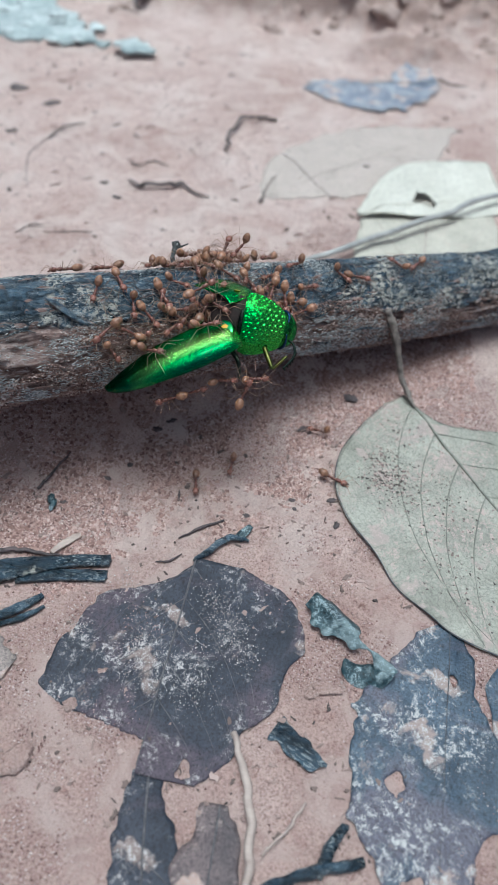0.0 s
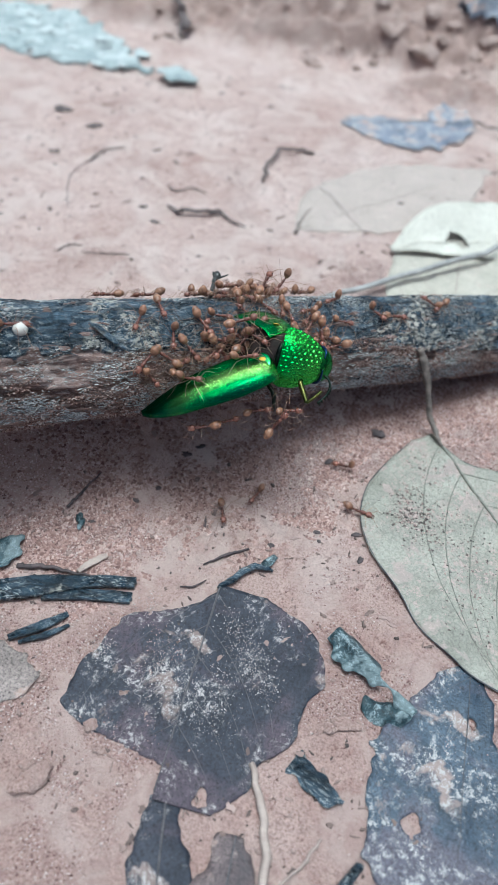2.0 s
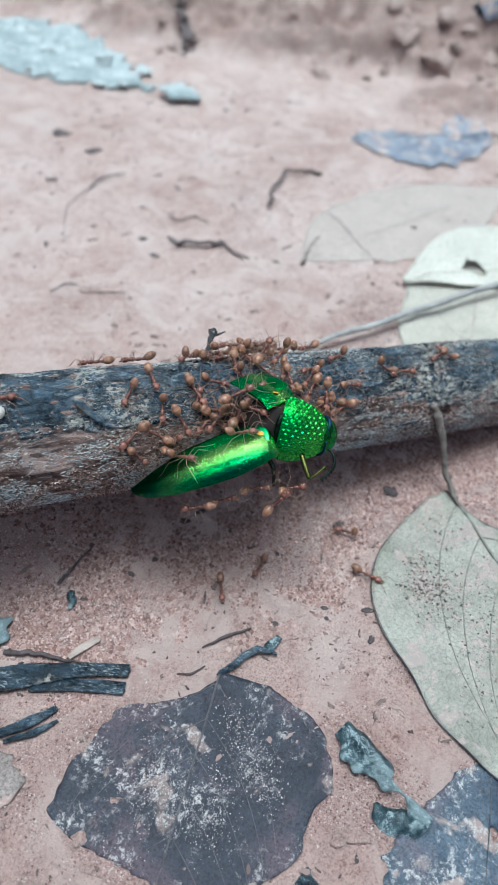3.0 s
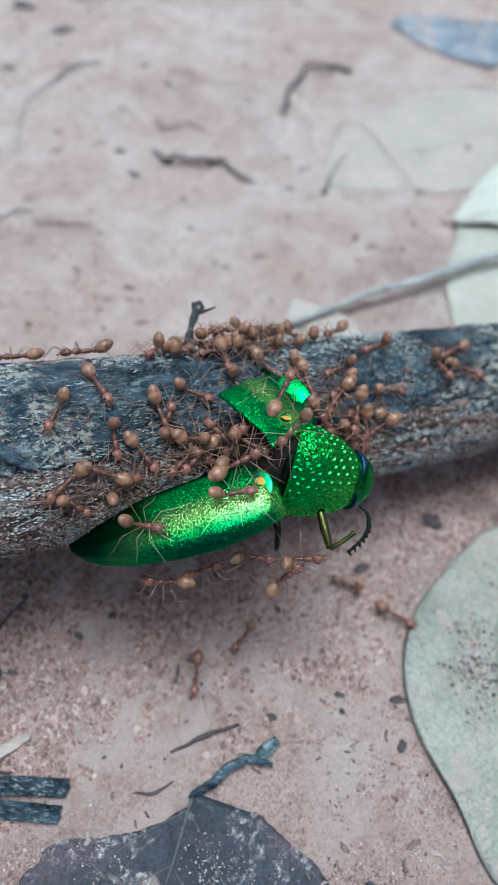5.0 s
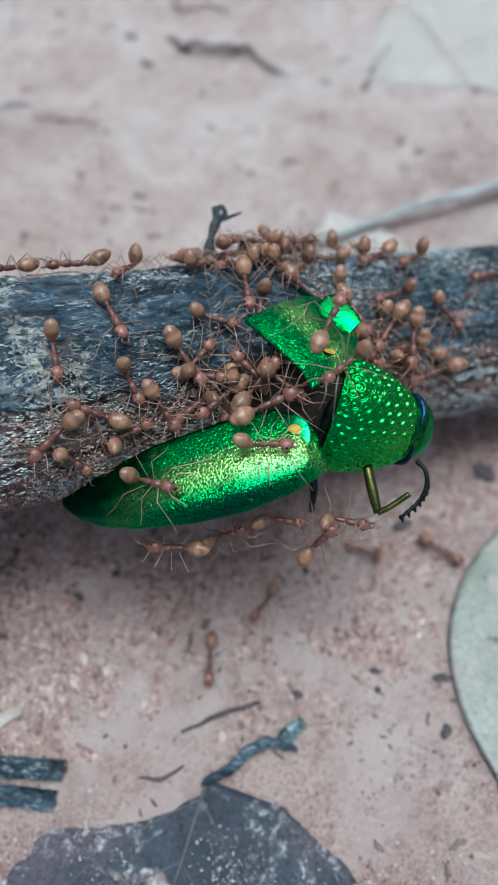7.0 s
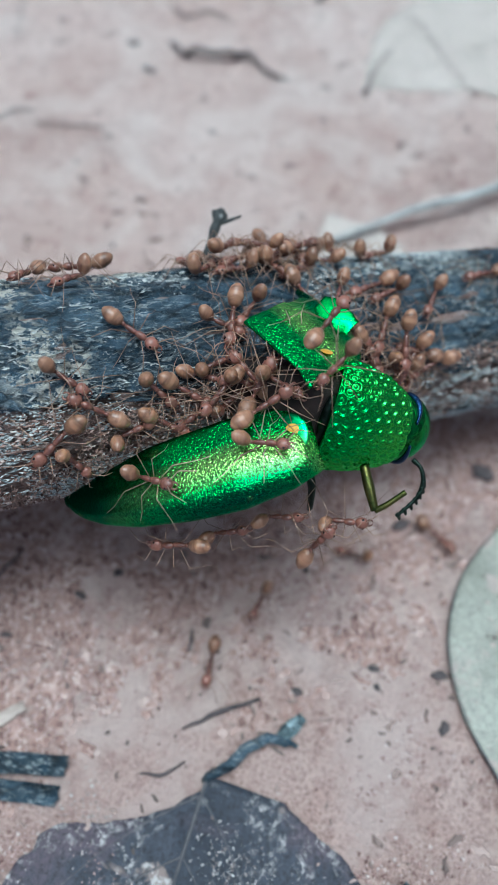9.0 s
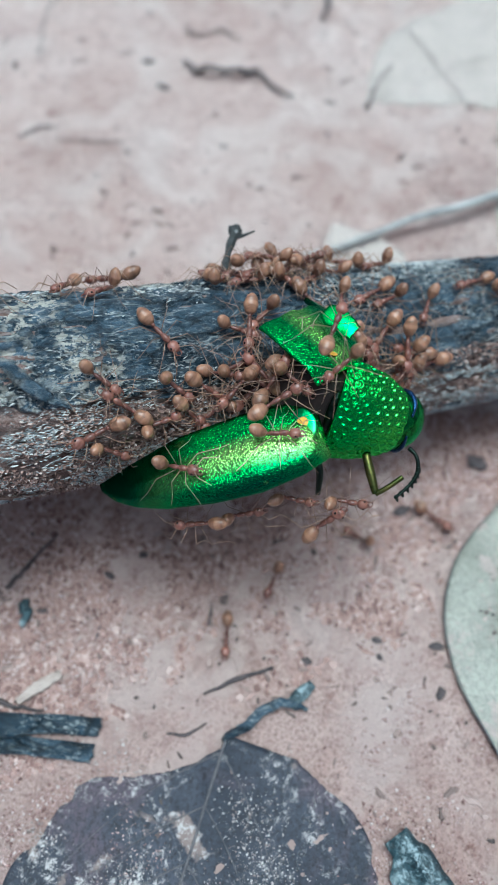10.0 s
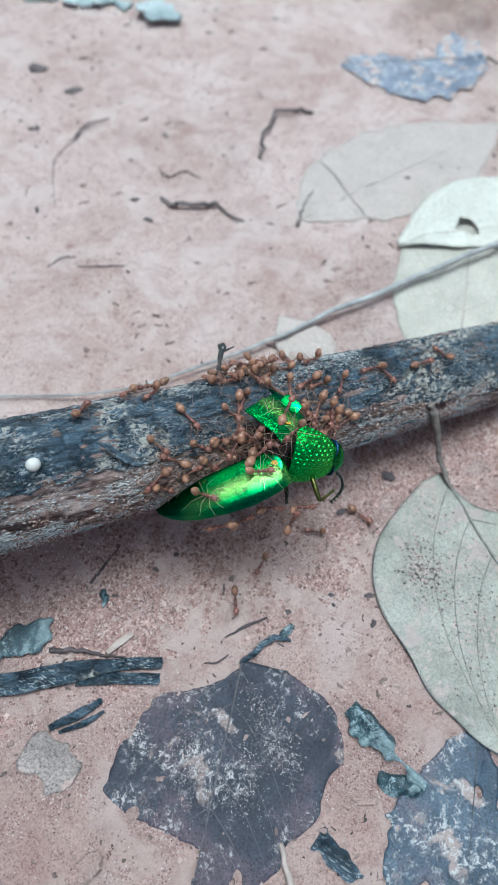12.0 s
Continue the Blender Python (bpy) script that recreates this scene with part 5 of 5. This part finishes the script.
def build_beetle():
    ob = thing("jewel_beetle", BEETLE, "metallic green jewel beetle, dead, with one wing case torn open", "beetle")
    part("pronotum", pronotum_shape(), PRONOTUM, ob, "domed green shield covered in round pits")
    head = part("head", ball(0.71, 0, -0.17, 0.31, 0.35, 0.285, 24, 34), HEAD, ob, "small punctured green head")
    for side, lo, hi in ((-1, 0.15, 1.95), (1, 0.5, 1.9)):
        arc = [(0.795 + 0.035 * math.sin(math.pi * (a - lo) / (hi - lo)) - 0.12 * (a / 1.95) ** 2, side * 0.336 * math.sin(a), 0.274 * math.cos(a) - 0.168) for a in np.linspace(lo, hi, 8)]
        part("eye", tube(arc, [0.012, 0.024, 0.034, 0.040, 0.024], 22, 10), EYE, head, "long dark blue eye")
    part("thorax", moved(ball(0, 0, 0, 0.45, 0.52, 0.28, 14, 20), Matrix.Translation((-0.22, 0.0, -0.22))), BODY, ob)
    part("abdomen", moved(ball(0, 0, 0, 0.70, 0.34, 0.20, 16, 20, lambda u: 0.75 + 0.3 * u), Matrix.Translation((-0.80, -0.12, -0.60)) @ Euler((0, 0, 0.3)).to_matrix().to_4x4()), BODY, ob, "red-brown hollowed underside")
    part("scutellum", moved(ball(0, 0, 0, 0.06, 0.26, 0.06, 8, 12), Matrix.Translation((-0.08, 0.02, 0.09))), FEELER, ob)
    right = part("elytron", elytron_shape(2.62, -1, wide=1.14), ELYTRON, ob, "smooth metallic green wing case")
    right.matrix_local = RIGHT_WING
    part("hollow", moved(ball(0, 0, 0, 0.13, 0.19, 0.02, 8, 14), Matrix.Translation((-0.17, -0.30, 0.255)) @ Euler((0.42, -0.12, 0)).to_matrix().to_4x4()), WINDOW, right, "pale shining hollow")
    part("spot", moved(dots(14, 0, 0, 0.07, 0.02), Matrix.Translation((-0.19, -0.29, 0.268)) @ Euler((0.42, -0.12, 0)).to_matrix().to_4x4()), SPOT, right, "orange-yellow spot")
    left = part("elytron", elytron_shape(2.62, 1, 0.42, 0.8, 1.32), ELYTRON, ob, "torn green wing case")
    left.matrix_local = TORN_LATE
    part("spot", moved(dots(14, 0, 0, 0.065, 0.02), Matrix.Translation((-0.17, 0.36, 0.262)) @ Euler((-0.42, -0.12, 0)).to_matrix().to_4x4()), SPOT, left, "orange-yellow spot")
    shard = part("shard", sheet(lambda u, v: 0.12 - np.abs(v) * 1.0 - 0.25 * np.maximum(np.abs(u) - 0.18, 0) + 0.05 * vnoise(u / 0.1, v / 0.1, 3), (-0.3, -0.13), (0.12, 0.13), 0.02, lambda u, v: 0.12 - 0.9 * v * v - 0.3 * u * u, 0.02), PRONOTUM, ob, "bright torn shard of wing case")
    shard.matrix_local = SHARD_LATE
    # front leg and feeler of the near side
    leg = part("front_leg", tube(local([(0.03, 12.02, 3.18), (0.12, 11.84, 3.10), (0.22, 11.66, 3.0)]), [0.046, 0.055, 0.04], 14, 9), LEG, ob, "bronze-green leg")
    part("shin", tube(local([(0.22, 11.66, 3.0), (0.32, 11.72, 3.07), (0.46, 11.84, 3.17)]), [0.032, 0.028, 0.028], 12, 8), LEG, leg)
    part("hind_leg", tube(local([(-0.55, 12.05, 2.95), (-0.42, 11.85, 2.9), (-0.38, 11.7, 2.62)]), [0.05, 0.045, 0.03], 12, 8), FEELER, ob)
    line = curve_points(local([(0.46, 12.12, 3.32), (0.56, 12.04, 3.3), (0.60, 11.92, 3.22), (0.55, 11.78, 3.14), (0.43, 11.63, 3.08)]), 12)
    feeler = part("feeler", tube(line, [0.022, 0.02, 0.022, 0.016], 24, 7, 0.3, 2), FEELER, ob, "black saw-toothed feeler")
    for i in range(5, 12):
        p = line[i]
        part("feeler_joint", joined(ball(*p, 0.027, 0.028, 0.022, 6, 8), tube([p, p + np.array((0.025, -0.03, 0.0)), p + np.array((0.035, -0.05, 0.0))], [0.022, 0.016, 0.008], 5, 5)), FEELER, feeler)
    return ob, right, left, shard


def triad(a, b):
    x = Vector(a).normalized()
    y = Vector(b).cross(x).normalized()
    return Matrix((x, y, x.cross(y))).transposed()


def wing_world(spot, tip, up):
    """The pose of the near wing case whose spot and tip lie at two points."""
    turn = triad(Vector(spot) - Vector(tip), up) @ triad((2.43, -0.27, 0.32), (0, 0, 1)).transposed()
    return Matrix.Translation((Vector(spot) - turn @ Vector((-0.19, -0.29, 0.268))) * CM) @ turn.to_4x4()


WING_LATE = wing_world((-0.71, 12.0, 3.57), (-2.83, 11.24, 2.55), (0.0, 0.2, 1.0))
WING_EARLY = wing_world((-0.71, 12.0, 3.57), (-2.70, 11.22, 2.62), (0.0, 0.25, 1.0))
RIGHT_WING = BEETLE.inverted() @ WING_LATE
TORN_LATE = BEETLE.inverted() @ frame_of((-0.61, 12.24, 3.75), (0.78, -0.60, 0.02), (-0.12, 0.14, 1.0))
TORN_EARLY = BEETLE.inverted() @ frame_of((-0.61, 12.28, 3.70), (0.80, -0.58, 0.06), (-0.14, 0.28, 0.94))
SHARD_LATE = BEETLE.inverted() @ frame_of((-0.45, 13.02, 3.95), (0.8, -0.5, 0.1), (-0.05, -0.25, 1))
SHARD_EARLY = BEETLE.inverted() @ frame_of((-0.55, 12.85, 3.62), (0.8, -0.5, 0.1), (-0.15, 0.45, 1))
beetle, near_wing, torn_wing, shard = build_beetle()
cam.data.dof.focus_object = beetle  # the lens stays focused on the beetle


# ---- ants ----
ANT_SIZE = (0.82, 0.74, 0.88, 0.78)
globals_part = part


def build_ant(stance, m):
    """A slender red-brown ant, about 8 mm long; stance: how its gaster and legs are held."""
    rng = random.Random(stance)
    size = ANT_SIZE[stance]

    def part(name, shape, material, parent, label=""):
        return globals_part(name, (np.asarray(shape[0]) * size, shape[1]), material, parent, label)

    ob = thing("ant", m, "red-brown weaver ant with long legs and an amber gaster", "ant", "ants swarming over beetle and branch")
    lift = (0.03, 0.20, 0.10, 0.33)[stance]
    part("thorax", joined(ball(0.07, 0, 0.175, 0.080, 0.046, 0.05, 8, 10), ball(-0.06, 0, 0.165, 0.10, 0.034, 0.040, 8, 10), ball(-0.175, 0, 0.165, 0.035, 0.026, 0.04, 6, 8)), ANT_BODY, ob)
    gaster = moved(ball(-0.125, 0, 0, 0.145, 0.092, 0.086, 30, 16, lambda u: (0.66 + 0.42 * math.sin(0.35 + 2.2 * u)) * (1 - 0.075 * ((u * 4.2) % 1.0))), Matrix.Translation((-0.20, 0, 0.165)) @ Euler((0, lift * 4.0, 0)).to_matrix().to_4x4())
    part("gaster", gaster, ANT_GASTER, ob, "amber-brown gaster")
    head = part("head", ball(0.225, 0, 0.175, 0.088, 0.084, 0.062, 10, 14, lambda u: 1.08 - 0.24 * u), ANT_BODY, ob)
    for side in (-1, 1):
        part("eye", ball(0.235, side * 0.064, 0.20, 0.018, 0.012, 0.018, 5, 7), ANT_EYE, head)
        part("jaw", tube([(0.29, side * 0.035, 0.16), (0.335, side * 0.04, 0.15), (0.36, side * 0.008, 0.145)], [0.016, 0.013, 0.005], 6, 5), ANT_BODY, head)
        out = rng.uniform(0.7, 1.4)
        part("antenna", tube([(0.27, side * 0.03, 0.21), (0.375, side * 0.12 * out, 0.27), (0.53, side * 0.17 * out, 0.13)], [0.0065, 0.0055, 0.0050], 12, 5, straight=True), ANT_LEG, ob)
        for x, dx in ((0.10, 0.30), (0.02, 0.02), (-0.05, -0.34)):
            w = rng.uniform(0.9, 1.2)
            dx = dx + rng.uniform(-0.09, 0.09)
            knee = (x + dx * 0.5, side * 0.20 * w, 0.28 + rng.uniform(-0.05, 0.05))
            ankle = (x + dx * 1.0, side * 0.36 * w, 0.06)
            part("leg", tube([(x, side * 0.03, 0.145), knee, ankle, (x + dx * 1.3, side * 0.45 * w, 0.0)], [0.0064, 0.0052, 0.0040, 0.0028], 16, 5, straight=True), ANT_LEG, ob)
    return ob


ANT_MAKERS = {}
ANTS = []


def add_ant(place, stance):
    """place: a function of the time that gives the ant's pose."""
    m = place(0.0)
    if stance in ANT_MAKERS:
        ob = copy_thing(ANT_MAKERS[stance], m)
    else:
        ob = ANT_MAKERS[stance] = build_ant(stance, m)
    ANTS.append((ob, place))


def wobble(seed, t, rate=0.8):
    return float(vnoise(t * rate + seed * 13.7, seed * 3.3, 91))


def on_branch(s, a, heading, seed, far=0.06, walk_to=None, when=(2.6, 5.0), over=0.0):
    """An ant that treads about one spot of the branch, or walks on to another between two times."""
    def place(t):
        k = float(smooth(t, *when)) if walk_to else 0.0
        s1, a1, h1 = walk_to or (s, a, heading)
        ss = s + (s1 - s) * k + far * wobble(seed, t)
        aa = a + (a1 - a) * k + far * 50 * wobble(seed + 0.5, t)
        return log_pose(ss, aa, heading + (h1 - heading) * k + 14 * wobble(seed + 0.7, t), over)
    return place


def on_spot(origin, ahead, up, seed, far=0.03, start=None, when=(2.6, 4.9)):
    """An ant on the beetle or the ground; start: where it comes from."""
    def place(t):
        k = float(smooth(t, *when)) if start else 1.0
        p = Vector(origin) if not start else Vector(start).lerp(Vector(origin), k)
        p = p + far * Vector((wobble(seed, t), wobble(seed + 0.4, t), 0))
        m = frame_of(p, ahead, up)
        return m @ pose(0, 0, 0, 0, 0, 12 * wobble(seed + 0.8, t))
    return place


# each: place along the branch, angle and heading, first and later in the clip
GAP_ANTS = [
    ((-4.04, 15, 232), (-3.95, 30, 316)), ((-3.53, 4, 273), (-3.19, 15, 304)), ((-3.47, 34, 260), (-3.14, 41, 318)), ((-2.83, 25, 289), (-2.74, 47, 322)),
    ((-2.38, 12, 336), (-2.34, 16, 323)), ((-3.12, 45, 301), (-2.97, 61, 315)), ((-2.85, 28, 69), (-2.49, 37, 19)), ((-2.52, 46, 310), (-2.36, 53, 209)),
    ((-3.97, 68, 304), (-3.95, 69, 316)), ((-3.7, 50, 150), (-3.76, 44, 140)), ((-2.75, 52, 220), (-2.79, 58, 206)), ((-4.1, 52, 220), (-4.12, 59, 214)),
]
EDGE_ANTS = [
    ((-1.83, -9, 259), (-2.22, 15, 252)), ((-1.8, 11, 281), (-2.04, 9, 227)), ((-0.88, 17, 277), (-0.9, 27, 309)), ((-0.46, 21, 218), (-0.82, 35, 300)),
    ((-0.17, 51, 281), (-0.28, 46, 220)), ((-0.4, 51, 299), (-0.42, 51, 291)), ((-0.29, 59, 302), (-0.25, 60, 250)), ((0.33, 28, 356), (0.18, 16, 235)),
    ((-3.5, -44, 179), (-3.53, -44, 169)), ((-2.68, -32, 227), (-3.68, -27, 216)), ((-4.3, -44, 180), (-4.07, -36, 234)), ((-1.0, -44, 180), (-1.11, -32, 274)),
    ((-0.02, -35, 211), (-0.52, 2, 191)), ((0.38, -10, 197), (-0.1, -30, 190)), ((1.7, 20, 340), (2.3, 10, 350)),
]
TOP_ANTS = [
    (-2.45, -36, 90), (-2.3, -28, 40), (-2.06, -36, 294), (-1.95, -24, 180), (-1.81, -34, 221), (-1.6, -38, 100), (-1.45, -28, 60), (-1.28, -34, 222), (-1.25, -14, 205),
    (-1.05, -38, 200), (-0.9, -24, 150), (-0.6, -36, 270), (-1.5, -18, 280), (-0.3, -34, 60),
]
SIDE_ANTS = [
    (-0.75, 40, 291), (-0.55, 30, 230), (-0.15, 42, 170), (0.0, 54, 200), (-0.95, 6, 250), (1.3, 16, 300), (2.9, 4, 120), (-0.35, 8, 190), (-1.3, 4, 300), (-0.65, 48, 120),
]
CLUSTER = [
    (-2.6, 48, 220, 0.16), (-3.4, 60, 20, 0.0), (-2.3, 44, 330, 0.14), (-0.35, 40, 260, 0.14),
    (-1.9, -34, 45, 0.14), (-1.6, -32, 130, 0.16), (-1.3, -38, 300, 0.14), (-1.1, -30, 20, 0.12),
]
for i, (s, a, h, over) in enumerate(CLUSTER):
    add_ant(on_branch(s, a, h, 161 + i, 0.05, over=over), (i * 3 + i // 2) % 4)
for i, ((s, a, h), later) in enumerate(GAP_ANTS):
    add_ant(on_branch(s, a, h, 1 + i, 0.06, later, (5.2, 9.3)), (i * 3 + 1) % 4)
for i, ((s, a, h), later) in enumerate(EDGE_ANTS):
    add_ant(on_branch(s, a, h, 21 + i, 0.06, later, (5.2, 9.3)), (i + 2) % 4)
for i, (s, a, h) in enumerate(TOP_ANTS):
    add_ant(on_branch(s, a, h, 41 + i, 0.07), (1, 3, 0, 3, 2)[i % 5])
for i, (s, a, h) in enumerate(SIDE_ANTS):
    add_ant(on_branch(s, a, h, 81 + i, 0.05), (i * 2 + i // 4) % 4)
# two that walk along the branch
add_ant(on_branch(3.4, 10, 200, 101, 0.05, (1.0, 2, 190), (0.5, 7.0)), 0)
add_ant(on_branch(-6.3, 20, 0, 102, 0.05, (-5.0, -25, 40), (1.0, 8.0)), 2)
ON_BACK = [
    ((-0.60, 12.75, 4.25), (0.15, 0.6, -0.2), (0, -0.2, 1), (-0.9, 13.4, 4.2)),
    ((-0.42, 12.40, 4.10), (-0.5, -0.5, -0.4), (-0.1, -0.5, 0.85), (-0.6, 13.3, 4.3)),
    ((-0.98, 12.20, 3.66), (0.6, 0.5, 0.1), (0.1, -0.6, 0.8), (-1.2, 12.6, 3.9)),
]
IN_GAP = [
    ((-1.25, 12.60, 3.50), (-0.7, 0.4, 0.1), (0.0, -0.6, 0.8)), ((-0.86, 12.42, 3.66), (0.7, -0.4, 0.1), (-0.1, -0.5, 0.85)), ((-1.08, 12.45, 3.60), (0.3, 0.8, 0.3), (0.0, -0.5, 0.85)), ((-1.62, 12.50, 3.42), (0.9, 0.1, 0.0), (-0.1, -0.5, 0.85)), ((-0.95, 12.80, 3.66), (0.5, 0.6, 0.2), (0.1, -0.4, 0.9)),
]
WING_FORM = elytron_shape(2.62, -1, wide=1.14)[0]


def wing_spot(i, j, heading, m):
    """A point, a direction and the outward normal on the near wing case, in centimetres."""
    p, u, v = (Vector(WING_FORM[k]) for k in (i * 36 + j, (i + 1) * 36 + j, i * 36 + j + 1))
    u, v = (u - p).normalized(), (v - p).normalized()
    n = u.cross(v)
    n = n if n.z > 0 else -n
    turn = m.to_3x3()
    return (m @ (p * CM)) / CM, turn @ (math.cos(radians(heading)) * u + math.sin(radians(heading)) * v), turn @ n


for i, (k, j, heading) in enumerate([(12, 12, 160), (40, 13, 150)]):
    p, f, n = wing_spot(k, j, heading, WING_LATE)
    add_ant(on_spot(p, f, n, 180 + i, 0.015, wing_spot(k, max(j - 6, 1), heading, WING_EARLY)[0]), (i * 2 + 1) % 4)
for i, (p, f, n) in enumerate(IN_GAP):
    add_ant(on_spot(p, f, n, 140 + i, 0.03), (i * 3) % 4)
for i, (p, f, n, start) in enumerate(ON_BACK):
    add_ant(on_spot(p, f, n, 110 + i, 0.03, start), i % 4)
BELOW = [
    ((-0.62, 11.62, 2.72), (0.9, 0.2, 0.1), (0.0, -0.95, 0.3)),
    ((-0.24, 11.52, 2.62), (0.3, 0.5, 0.6), (0.1, -0.9, 0.2)),
    ((-0.05, 11.70, 2.72), (0.9, 0.1, 0.1), (0.0, -0.8, 0.5)),
    ((-1.62, 11.15, 2.52), (-0.8, -0.2, -0.2), (0.0, -0.9, 0.4)),
    ((-1.15, 11.35, 2.60), (0.7, 0.3, 0.3), (0.0, -0.9, 0.4)),
]
for i, (p, f, n) in enumerate(BELOW):
    add_ant(on_spot(p, f, n, 120 + i, 0.03), (i + 1) % 4)
GROUND = [
    ((-1.15, 10.5), (0.2, -1.0), (-1.12, 11.05)), ((-0.7, 11.4), (-0.3, -1.0), (-0.5, 11.6)), ((1.45, 12.9), (0.9, -0.4), (1.75, 11.5)), ((0.4, 12.4), (-1.0, 0.2), (1.3, 12.9)),
]
for i, ((x, y), (fx, fy), (x0, y0)) in enumerate(GROUND):
    add_ant(on_spot((x, y, float(gz(x, y)) + 0.01), (fx, fy, 0), (0, 0, 1), 130 + i, 0.05, (x0, y0, float(gz(x0, y0)) + 0.01), (0.5, 9.0)), i % 4)


def motions():
    """The ants tread and tug; the beetle's loose wing case is pulled slowly outwards."""
    for ob, place in ANTS:
        walk(ob, [(t, place(t)) for t in [0.5 * i for i in range(25)]])
    hold = BEETLE.inverted()
    walk(near_wing, [(t, hold @ WING_EARLY.lerp(WING_LATE, k)) for t, k in [(0.0, 0.0), (2.4, 0.1), (5.0, 1.0), (12.0, 1.0)]])
    for piece, early, late in ((torn_wing, TORN_EARLY, TORN_LATE), (shard, SHARD_EARLY, SHARD_LATE)):
        walk(piece, [(t, early.lerp(late, k)) for t, k in [(0.0, 0.0), (1.8, 0.05), (2.6, 0.3), (4.8, 1.0), (12.0, 1.0)]])


motions()
